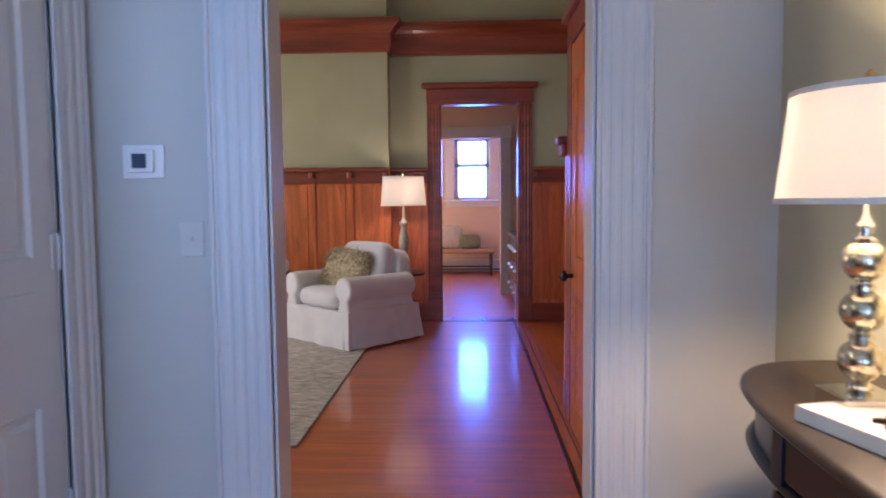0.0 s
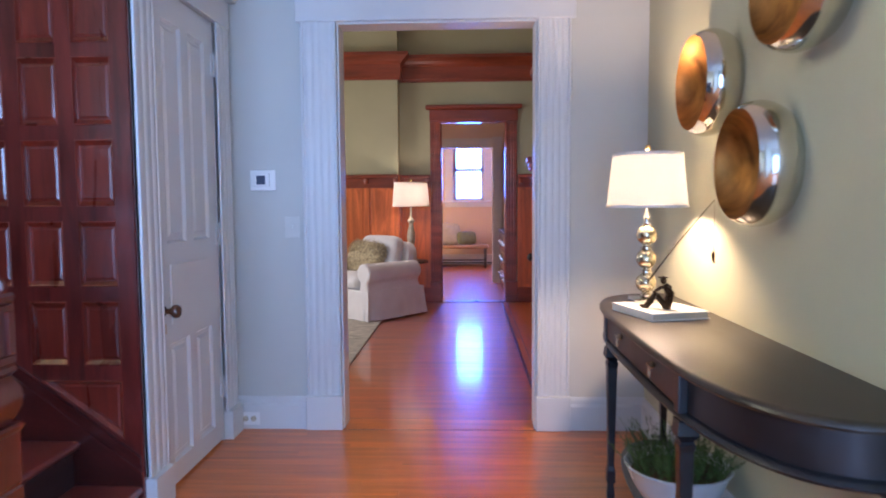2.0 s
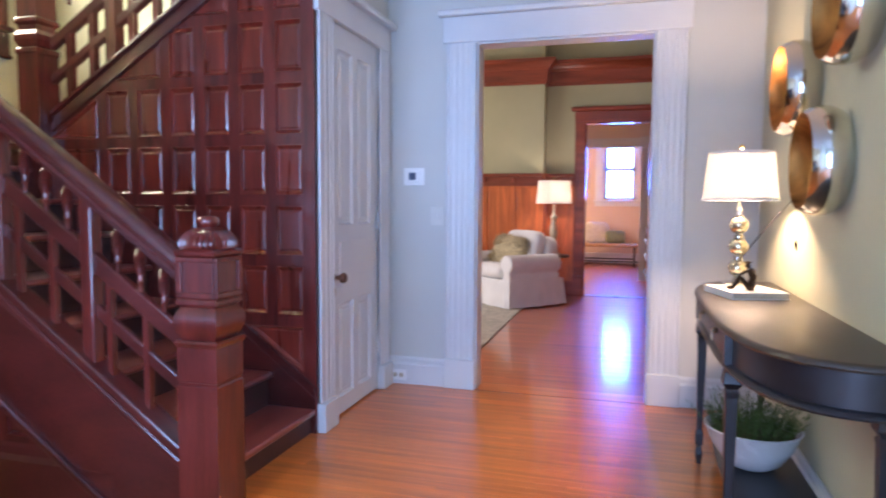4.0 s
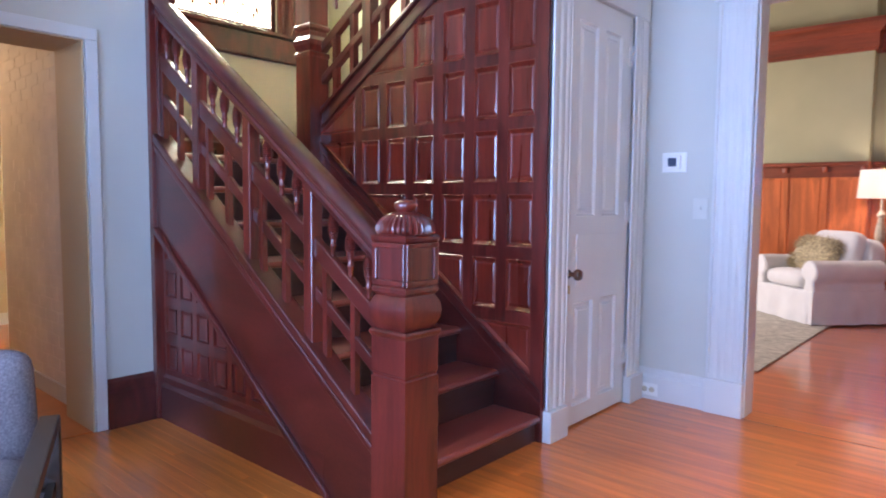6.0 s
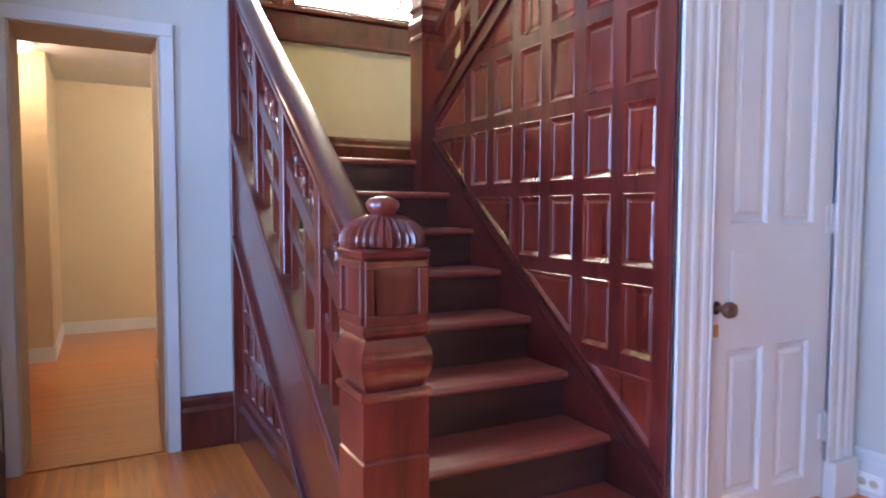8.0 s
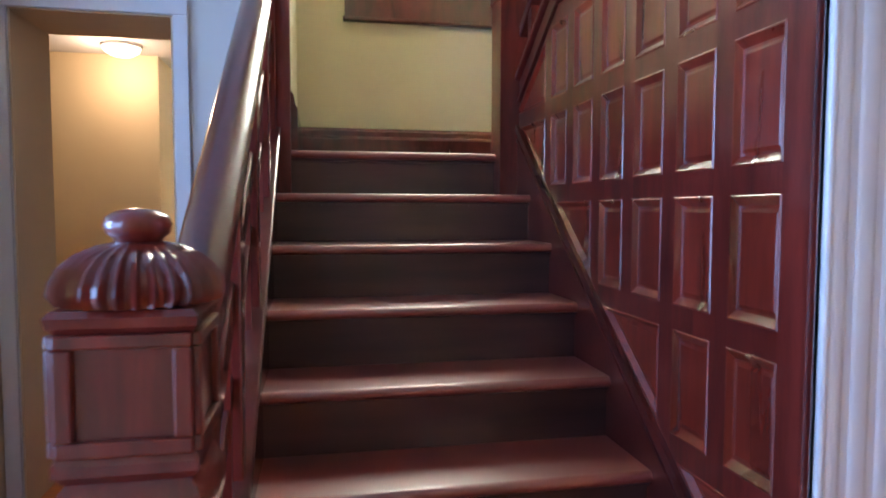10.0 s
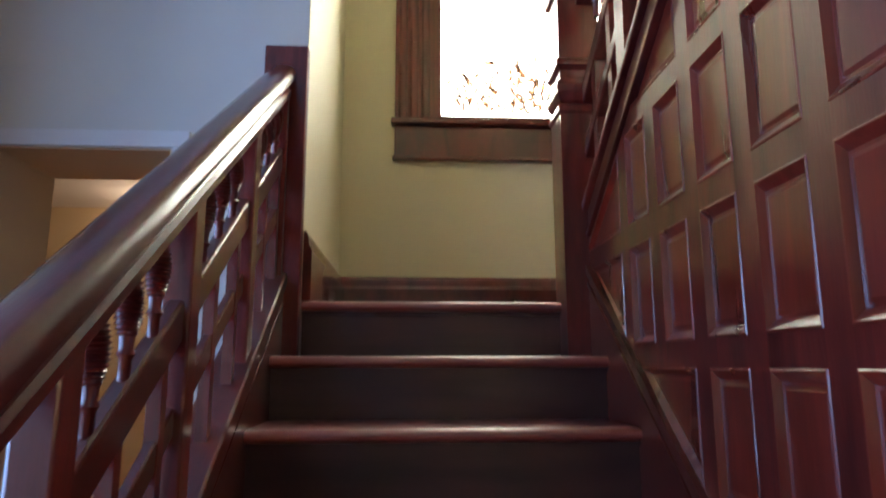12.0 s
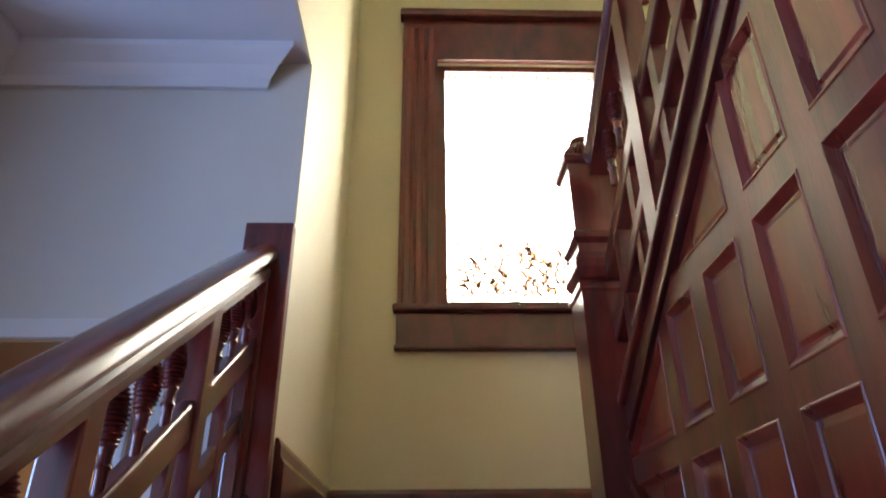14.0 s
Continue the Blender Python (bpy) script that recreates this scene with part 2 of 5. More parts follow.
# ---- mesh helpers ----
def bm_box(x0, x1, y0, y1, z0, z1, bm=None, bevel=0.0):
    out = bm or bmesh.new()
    tmp = bmesh.new() if bevel else out
    v = [tmp.verts.new((x, y, z)) for x in (x0, x1) for y in (y0, y1) for z in (z0, z1)]
    for f in ((0, 1, 3, 2), (4, 6, 7, 5), (0, 4, 5, 1), (2, 3, 7, 6), (0, 2, 6, 4), (1, 5, 7, 3)):
        tmp.faces.new([v[i] for i in f])
    if bevel:
        bmesh.ops.recalc_face_normals(tmp, faces=tmp.faces)
        bmesh.ops.bevel(tmp, geom=list(tmp.edges), offset=bevel, segments=2, profile=0.7, affect="EDGES")
        join(out, tmp)
    return out


def join(bm, other):
    me = bpy.data.meshes.new("tmp")
    other.to_mesh(me)
    bm.from_mesh(me)
    bpy.data.meshes.remove(me)
    other.free()
    return bm


def prism(poly, lo, hi, axis="y", bm=None):
    """A 2D outline drawn out from lo to hi along an axis: y takes (x, z), x takes (y, z), z takes (x, y)."""
    bm = bm or bmesh.new()
    def at(p, d):
        return {"y": (p[0], d, p[1]), "x": (d, p[0], p[1]), "z": (p[0], p[1], d)}[axis]
    a = [bm.verts.new(at(p, lo)) for p in poly]
    b = [bm.verts.new(at(p, hi)) for p in poly]
    bm.faces.new(a)
    bm.faces.new(b[::-1])
    for i in range(len(poly)):
        j = (i + 1) % len(poly)
        bm.faces.new((a[i], b[i], b[j], a[j]))
    return bm


def lathe(profile, seg=24, bm=None, centre=(0, 0, 0), flutes=0, depth=0.0, closed=True):
    """Turned about z: profile rows of (radius, height)."""
    bm = bm or bmesh.new()
    rings = []
    for r, z in profile:
        ring = []
        for k in range(seg):
            a = 2 * math.pi * k / seg
            q = r * (1 - depth * abs(math.sin(a * flutes / 2))) if flutes else r
            ring.append(bm.verts.new((centre[0] + q * math.cos(a), centre[1] + q * math.sin(a), centre[2] + z)))
        rings.append(ring)
    for a, b in zip(rings, rings[1:]):
        for k in range(seg):
            bm.faces.new((a[k], a[(k + 1) % seg], b[(k + 1) % seg], b[k]))
    bm.faces.new(rings[0][::-1])
    if closed:
        bm.faces.new(rings[-1])
    return bm


def square_turn(profile, bm=None, centre=(0, 0, 0)):
    """A square post: rows of (half width, height)."""
    bm = bm or bmesh.new()
    rings = [[bm.verts.new((centre[0] + sx * r, centre[1] + sy * r, centre[2] + z)) for sx, sy in ((-1, -1), (1, -1), (1, 1), (-1, 1))] for r, z in profile]
    for a, b in zip(rings, rings[1:]):
        for k in range(4):
            bm.faces.new((a[k], a[(k + 1) % 4], b[(k + 1) % 4], b[k]))
    bm.faces.new(rings[0][::-1])
    bm.faces.new(rings[-1])
    return bm


def clip(poly, nx, nz, c):
    """Keeps the side nx * x + nz * z <= c of a convex outline."""
    out = []
    for i, p in enumerate(poly):
        q = poly[(i + 1) % len(poly)]
        dp, dq = nx * p[0] + nz * p[1] - c, nx * q[0] + nz * q[1] - c
        if dp <= 0:
            out.append(p)
        if dp * dq < 0:
            k = dp / (dp - dq)
            out.append((p[0] + k * (q[0] - p[0]), p[1] + k * (q[1] - p[1])))
    return out


def area_of(poly):
    return 0.5 * sum(p[0] * q[1] - q[0] * p[1] for p, q in zip(poly, poly[1:] + poly[:1]))


def inset(poly, d):
    """A convex outline, counter-clockwise, moved in by d."""
    out = list(poly)
    for p, q in zip(poly, poly[1:] + poly[:1]):
        dx, dz = q[0] - p[0], q[1] - p[1]
        s = math.hypot(dx, dz)
        if s < 1e-6:
            continue
        nx, nz = dz / s, -dx / s
        out = clip(out, nx, nz, nx * p[0] + nz * p[1] - d)
    return out


def finish(bm, name, mat, smooth=False, recalc=True):
    if recalc:
        bmesh.ops.recalc_face_normals(bm, faces=bm.faces)
    me = bpy.data.meshes.new(name)
    bm.to_mesh(me)
    bm.free()
    me.materials.append(mat)
    if smooth:
        for p in me.polygons:
            p.use_smooth = True
        me.set_sharp_from_angle(angle=radians(40))
    return me


def part(name, bm, mat, parent, label="", smooth=False):
    ob = new(name, finish(bm, name, mat, smooth))
    ob.parent = parent
    if label:
        tagged(ob, label)
    return ob


def shared(name, me, parent, m):
    ob = new(name, me)
    ob.parent = parent
    ob.matrix_basis = m
    return ob


def thing(name, label, category, m=None, group="", kind=""):
    ob = new(name)
    if m is not None:
        ob.matrix_world = m
    return tagged(ob, label, category, group, kind)


def solid(name, bm, mat, label, category, group="", kind="", smooth=False):
    return tagged(new(name, finish(bm, name, mat, smooth)), label, category, group, kind)


def structure(name, bm, mat, label, category, smooth=False):
    return solid(name, bm, mat, label, category, kind="structure", smooth=smooth)


def soften(ob, width, segments=2):
    b = ob.modifiers.new("edges", "BEVEL")
    b.width, b.segments, b.limit_method, b.angle_limit = width, segments, "ANGLE", radians(40)
    return ob


def cushion(w, d, h, bm=None, power=0.35, n=14, centre=(0, 0, 0), sag=0.0):
    """A stuffed pad: a rounded box with swollen faces."""
    bm = bm or bmesh.new()
    def sgn(v, p):
        return math.copysign(abs(v) ** p, v)
    rings = []
    for i in range(n + 1):
        u = -math.pi / 2 + math.pi * i / n
        ring = []
        for k in range(2 * n):
            a = 2 * math.pi * k / (2 * n)
            x = sgn(math.cos(u), power) * sgn(math.cos(a), power) * w / 2
            y = sgn(math.cos(u), power) * sgn(math.sin(a), power) * d / 2
            z = sgn(math.sin(u), 0.8) * h / 2
            z -= sag * (1 - (2 * x / w) ** 2) * (1 - (2 * y / d) ** 2)
            ring.append(bm.verts.new((centre[0] + x, centre[1] + y, centre[2] + z)))
        rings.append(ring)
    for a, b in zip(rings, rings[1:]):
        for k in range(2 * n):
            bm.faces.new((a[k], a[(k + 1) % (2 * n)], b[(k + 1) % (2 * n)], b[k]))
    bmesh.ops.remove_doubles(bm, verts=bm.verts, dist=1e-5)
    return bm

# ---- large structure ----
XW, XE, YN, YS = -3.0, 1.144, 2.19, -3.6        # hall walls
CEILZ, TOPZ = 3.06, 5.6
XB = -4.24                                       # back wall of the landing
LANDZ = 1.465

# floors: dark bed under the strips
floor_hall = structure("floor", bm_box(XW - 0.36, XE, YS, YN + 0.0, -0.12, -0.006), JOINT, "honey-brown narrow oak strip floor of the hall", "floor")
floor_living = structure("floor_living", bm_box(-4.0, 1.6, YN, 12.3, -0.12, -0.006), JOINT, "glossy red-brown oak strip floor of the living room", "floor")
floor_corridor = structure("floor_corridor", bm_box(-6.8, XW - 0.36, -2.4, 1.1, -0.12, -0.006), JOINT, "honey oak strip floor of the corridor", "floor")

# north wall with the cased doorway
DX0, DX1, DZ = -0.592, 0.530, 2.32
bm = bm_box(-1.34, DX0, YN, YN + 0.14, 0, CEILZ)
bm_box(DX1, XE + 0.15, YN, YN + 0.14, 0, CEILZ, bm)
bm_box(DX0, DX1, YN, YN + 0.14, DZ, CEILZ, bm)
structure("wall_north", bm, PAINT, "greige painted hall wall with a wide cased doorway", "wall")
# unseen partition, added to keep south-west window light off the right-hand walls
structure("wall_vestibule", bm_box(-0.86, -0.74, YS, -1.60, 0, CEILZ), PAINT, "unseen greige partition added to block window light", "wall")
bm = bm_box(XE, XE + 0.15, -2.0, YN, 0, CEILZ)
bm_box(XE, XE + 0.15, YS, -3.3, 0, CEILZ, bm)
bm_box(XE, XE + 0.15, -3.3, -2.0, 0, 0.32, bm)
bm_box(XE, XE + 0.15, -3.3, -2.0, 2.6, CEILZ, bm)
structure("wall_east", bm, EASTP, "pale grey-green painted hall wall", "wall")

# south wall behind the walk: a window, and an opening for the added fill lamp
bm = bm_box(-3.0, -2.2, YS - 0.15, YS, 0, CEILZ)
bm_box(-0.86, -0.15, YS - 0.15, YS, 0, CEILZ, bm)
bm_box(0.75, XE + 0.15, YS - 0.15, YS, 0, CEILZ, bm)
bm_box(-0.15, 0.75, YS - 0.15, YS, 2.2, CEILZ, bm)
bm_box(-0.15, 0.75, YS - 0.15, YS, 0, 0.2, bm)
bm_box(-2.2, -0.86, YS - 0.15, YS, 0, 0.32, bm)
bm_box(-2.2, -0.86, YS - 0.15, YS, 2.6, CEILZ, bm)
structure("wall_south", bm, PAINT, "greige painted wall with a tall window", "wall")

# west wall with the low opening, and the brick chimney breast beside it
OY0, OY1, OZ, WT = -0.945, -0.35, 1.985, 0.37
bm = bm_box(XW - WT, XW, OY1, 0.10, 0, OZ)
bm_box(XW - WT, XW, OY0, 0.10, OZ, CEILZ, bm)
bm_box(XW - WT, XW, YS, OY0, 0, CEILZ, bm)
structure("wall_west", bm, PAINT, "greige painted wall with a low cased opening", "wall")
# tan, unlike the greige wall behind it
structure("chimney_breast", bm_box(XW + 0.002, -2.62, YS, -1.012, 0, CEILZ), TAN, "tan chimney breast", "wall")

# closet wall beside the stairs: an opening for the door
CX, CY0, CY1, CZ = -1.22, 1.275, 1.985, 2.275
bm = bm_box(CX - 0.12, CX, 1.16, CY0, 0, CEILZ)
bm_box(CX - 0.12, CX, CY1, YN, 0, CEILZ, bm)
bm_box(CX - 0.12, CX, CY0, CY1, CZ, CEILZ, bm)
structure("wall_closet", bm, PAINT, "greige painted closet wall under the upper stairs", "wall")

# stairwell walls
structure("wall_stair_south", bm_box(XB, XW - WT, -0.02, 0.10, 1.2, TOPZ), YELLOW, "pale yellow painted landing wall", "wall")
structure("wall_stair_south_reveal", bm_box(XW - WT, XW - 0.002, 0.098, 0.104, LANDZ, CEILZ), YELLOW, "pale yellow painted end of the landing wall", "wall")
structure("wall_stair_south_upper", bm_box(XW - WT, CX, 0.088, 0.10, CEILZ, TOPZ), YELLOW, "pale yellow painted wall of the upper stairwell", "wall")
structure("wall_stair_north", bm_box(XB - 0.15, CX - 0.12, 2.19, 2.33, 0, TOPZ), YELLOW, "pale yellow painted stairwell wall", "wall")
structure("wall_stair_east", bm_box(CX - 0.12, CX, 0.10, 2.19, CEILZ + 0.1, TOPZ), YELLOW, "pale yellow painted wall above the hall", "wall")
WY0, WY1, WZ0, WZ1 = 0.60, 1.63, 2.59, 4.22       # stair window glass
bm = bm_box(XB - 0.15, XB, -0.02, WY0, 0.9, TOPZ)
bm_box(XB - 0.15, XB, WY1, 2.19, 0.9, TOPZ, bm)
bm_box(XB - 0.15, XB, WY0, WY1, 0.9, WZ0, bm)
bm_box(XB - 0.15, XB, WY0, WY1, WZ1, TOPZ, bm)
structure("wall_stair_west", bm, YELLOW, "pale yellow landing wall with a tall leaded window", "wall")
structure("ceiling_stair", bm_box(XB - 0.15, CX, -0.02, 2.33, TOPZ, TOPZ + 0.1), CEIL, "white painted ceiling over the stairwell", "ceiling")

bm = bm_box(XW - 0.36, XE + 0.15, YS - 0.15, 0.088, CEILZ, CEILZ + 0.1)
bm_box(CX, XE + 0.15, 0.088, YN + 0.14, CEILZ, CEILZ + 0.1, bm)
structure("ceiling_hall", bm, CEIL, "pale painted hall ceiling", "ceiling")

# corridor beyond the low opening
structure("wall_corridor_brick", bm_box(-4.70, XW - WT, -0.27, -0.15, 0, 2.36), BRICKW, "white painted brick corridor wall", "wall")
structure("wall_corridor_end", bm_box(-6.8, -6.65, -2.4, 1.0, 0, 2.36), TAN, "tan painted corridor end wall", "wall")
structure("wall_corridor_block", bm_box(-6.65, -5.45, -2.4, -0.95, 0, 2.36), TAN, "tan painted projecting corridor wall", "wall")
structure("wall_corridor_side", bm_box(-4.70, -4.58, -0.15, 1.0, 0, 2.36), TAN, "tan painted corridor wall behind the brick", "wall")
structure("wall_corridor_north", bm_box(-6.8, -4.58, 1.0, 1.1, 0, 2.36), TAN, "tan painted corridor wall", "wall")
structure("wall_corridor_south", bm_box(-5.45, XW - WT, -2.5, -2.4, 0, 2.36), TAN, "tan painted corridor wall", "wall")
structure("ceiling_corridor", prism([(-6.8, -2.5), (XW - WT, -2.5), (XW - WT, -0.15), (-4.58, -0.15), (-4.58, 1.1), (-6.8, 1.1)], 2.36, 2.46, "z"), CEIL, "cream painted low corridor ceiling", "ceiling")
bm = bm_box(-6.66, -6.635, -0.95, 1.0, 0, 0.11)
bm_box(-5.462, -5.435, -2.4, -0.94, 0, 0.11, bm)
bm_box(-6.65, -5.462, -0.962, -0.935, 0, 0.11, bm)
bm_box(-4.70, XW - WT, -0.285, -0.262, 0, 0.10, bm)
structure("baseboard_corridor", bm, TRIM, "cream painted low corridor baseboard", "baseboard")

# living room shell
LY1, PY = 7.06, 6.85
structure("wall_living_south", bm_box(-4.1, -1.34, YN + 0.14, YN + 0.24, 0, 3.6), GREEN, "sage green painted wall", "wall")
structure("wall_living_pier", bm_box(-4.1, -0.743, PY, LY1 + 0.14, 0, 3.6), GREEN, "sage green projecting chimney wall", "wall")
FX0, FX1, FZ = -0.205, 0.645, 2.37
bm = bm_box(-0.743, FX0, LY1, LY1 + 0.14, 0, 3.6)
bm_box(FX1, 1.60, LY1, LY1 + 0.14, 0, 3.6, bm)
bm_box(FX0, FX1, LY1, LY1 + 0.14, FZ, 3.6, bm)
structure("wall_living_north", bm, GREEN, "sage green living room wall with a dark wooden doorway", "wall")
structure("wall_living_east", bm_box(1.52, 1.60, 3.95, LY1, 0, 3.6), GREEN, "sage green living room wall", "wall")
structure("wall_living_closet", bm_box(0.72, 1.60, YN + 0.14, 3.95, 0, 3.6), GREEN, "sage green wall beside the panelled door", "wall")
bm = bm_box(-4.2, -4.0, YN + 0.14, 3.4, 0, 3.6)
bm_box(-4.2, -4.0, 5.8, PY, 0, 3.6, bm)
bm_box(-4.2, -4.0, 3.4, 5.8, 0, 0.9, bm)
bm_box(-4.2, -4.0, 3.4, 5.8, 2.5, 3.6, bm)
structure("wall_living_west", bm, GREEN, "sage green wall with an unseen opening for the fill lamp", "wall")
structure("ceiling_living", bm_box(-4.2, 1.6, YN + 0.14, LY1 + 0.14, 3.6, 3.7), CEIL, "cream living room ceiling", "ceiling")

# far rooms
KX0, KX1, KY = -2.4, 1.3, 12.2
GX0, GX1, GZ0, GZ1 = -0.16, 0.50, 1.38, 2.50
bm = bm_box(KX0, GX0, KY, KY + 0.15, 0, 2.9)
bm_box(GX1, KX1, KY, KY + 0.15, 0, 2.9, bm)
bm_box(GX0, GX1, KY, KY + 0.15, 0, GZ0, bm)
bm_box(GX0, GX1, KY, KY + 0.15, GZ1, 2.9, bm)
structure("wall_far", bm, PEACH, "peach painted wall with a sash window", "wall")
structure("wall_kitchen_east", bm_box(1.2, 1.3, LY1 + 0.14, KY, 0, 2.9), PEACH, "peach painted wall", "wall")
bm = bm_box(KX0 - 0.1, KX0, LY1 + 0.14, 9.8, 0, 2.9)
bm_box(KX0 - 0.1, KX0, 11.4, KY, 0, 2.9, bm)
bm_box(KX0 - 0.1, KX0, 9.8, 11.4, 0, 1.0, bm)
bm_box(KX0 - 0.1, KX0, 9.8, 11.4, 2.4, 2.9, bm)
structure("wall_kitchen_west", bm, PEACH, "peach painted wall with an unseen opening for the fill lamp", "wall")
bm = bm_box(0.70, 1.2, 9.2, 9.32, 0, 2.9)
bm_box(KX0, 0.70, 9.2, 9.32, 2.36, 2.9, bm)
structure("wall_kitchen_cross", bm, PEACH, "peach painted cross wall above a wide opening", "wall")
structure("ceiling_kitchen", bm_box(KX0 - 0.1, 1.3, LY1 + 0.14, KY + 0.15, 2.9, 3.0), CEIL, "cream far room ceiling", "ceiling")


# ---- trim ----
def fluted_casing(name, x0, x1, y, z0, z1, face, mat, label, flutes=4):
    """An upright casing on a wall that faces -y: a flat board with raised reeds and thick edges."""
    t = thing(name, label, "casing", kind="structure")
    w = x1 - x0
    part("board", bm_box(x0, x1, y - 0.018, y, z0, z1), mat, t)
    step = w / (flutes + 1)
    for k in range(flutes):
        c = x0 + step * (k + 1)
        bm = bmesh.new()
        prism([(c + 0.36 * step * math.cos(a), y - 0.018 - 0.0030 * math.sin(a)) for a in [math.pi * i / 6 for i in range(7)]], z0, z1, "z", bm)
        part("reed", bm, mat, t, smooth=True)
    for e0, e1 in ((x0, x0 + 0.016), (x1 - 0.016, x1)):
        soften(part("edge_bead", bm_box(e0, e1, y - 0.030, y, z0, z1), mat, t), 0.006)
    return t


def plinth(name, x0, x1, y, z1, mat, label):
    ob = structure(name, bm_box(x0, x1, y - 0.045, y, 0, z1), mat, label, "plinth block")
    return soften(ob, 0.006)


for x0, x1 in ((-0.795, DX0), (DX1, 0.715)):
    fluted_casing("door_casing", x0, x1, YN, 0.20, DZ, -1, TRIM, "white painted reeded doorway casing")
    plinth("plinth_block", x0 - 0.006, x1 + 0.006, YN, 0.20, TRIM, "white painted plinth block under the casing")
soften(structure("door_head_casing", bm_box(-0.82, 0.74, YN - 0.03, YN, DZ, DZ + 0.17), TRIM, "white painted doorway head casing", "casing"), 0.006)
soften(structure("door_head_cap", bm_box(-0.85, 0.77, YN - 0.07, YN, DZ + 0.17, DZ + 0.21), TRIM, "white painted moulded doorway cap", "casing"), 0.012)
soften(structure("door_stop", bm_box(DX0, DX0 + 0.012, YN - 0.004, YN + 0.146, 0, DZ), TRIM, "white painted door jamb", "jamb"), 0.003)
soften(structure("door_jamb", bm_box(DX1 - 0.012, DX1, YN - 0.004, YN + 0.146, 0, DZ), TRIM, "white painted door jamb", "jamb"), 0.003)
structure("door_head_jamb", bm_box(DX0 + 0.012, DX1 - 0.012, YN - 0.004, YN + 0.146, DZ - 0.012, DZ), TRIM, "white painted head jamb", "jamb")
soften(structure("threshold", bm_box(DX0 + 0.012, DX1 - 0.012, YN - 0.02, YN + 0.16, -0.005, 0.003), OAKX, "worn oak threshold strip flush with the floor", "threshold"), 0.004)

for y in (YN - 0.024, YN + 0.164):
    structure("threshold_joint", bm_box(DX0 + 0.012, DX1 - 0.012, y - 0.004, y + 0.004, -0.005, 0.0012), INLAY, "dark joint line beside the threshold", "threshold")


def base_profile(h, t):
    return [(0, 0), (t, 0), (t, h * 0.72), (t * 0.62, h * 0.80), (t * 0.55, h * 0.92), (t * 0.25, h), (0, h)]


def baseboard_y(name, x0, x1, y, h, t, mat, label):
    return structure(name, prism([(y - d, z) for d, z in base_profile(h, t)], x0, x1, "x"), mat, label, "baseboard")


def baseboard_x(name, y0, y1, x, h, t, mat, label):
    return structure(name, prism([(x + d, z) for d, z in base_profile(h, t)], y0, y1, "y"), mat, label, "baseboard")


baseboard_y("baseboard", CX, -0.803, YN, 0.19, 0.022, TRIM, "white painted moulded baseboard")
baseboard_y("baseboard", 0.723, XE, YN, 0.19, 0.022, TRIM, "white painted moulded baseboard")
structure("baseboard", prism([(XE - d, z) for d, z in base_profile(0.19, 0.022)], YS, YN, "y"), TRIM, "white painted moulded baseboard", "baseboard")
baseboard_x("baseboard", -0.29, -0.035, XW, 0.262, 0.03, MAHOGX, "dark mahogany moulded baseboard")

# crown on the west wall and the chimney breast
crown = [(0, -0.13), (0.018, -0.13), (0.03, -0.095), (0.06, -0.06), (0.10, -0.035), (0.115, -0.025), (0.115, 0), (0, 0)]
cb = prism([(XW + d, CEILZ + z) for d, z in crown], -1.012, -0.06, "y")
for v in cb.verts:
    if v.co.y > -0.5:
        v.co.y += v.co.x - XW
structure("crown", cb, TRIM, "white painted cove crown moulding", "crown")
structure("crown", prism([(-1.012 + d, CEILZ + z) for d, z in crown], XW + 0.02, -2.505, "x"), TRIM, "white painted cove crown moulding", "crown")

# opening casing in the west wall
cas = thing("opening_casing", "white painted plain casing round the low opening", "casing", kind="structure")
soften(part("casing_side", bm_box(XW, XW + 0.022, OY1 + 0.004, OY1 + 0.062, 0, OZ), TRIM, cas), 0.004)
soften(part("casing_side", bm_box(XW, XW + 0.022, OY0 - 0.062, OY0 - 0.004, 0, OZ), TRIM, cas), 0.004)
soften(part("casing_head", bm_box(XW, XW + 0.022, OY0 - 0.062, OY1 + 0.062, OZ, OZ + 0.06), TRIM, cas), 0.004)
bm = bm_box(XW - WT - 0.002, XW + 0.004, OY1 - 0.006, OY1, 0, OZ)
bm_box(XW - WT - 0.002, XW + 0.004, OY0, OY0 + 0.006, 0, OZ, bm)
bm_box(XW - WT - 0.002, XW + 0.004, OY0, OY1, OZ - 0.006, OZ, bm)
part("lining", bm, TAN, cas, "tan painted lining of the opening")

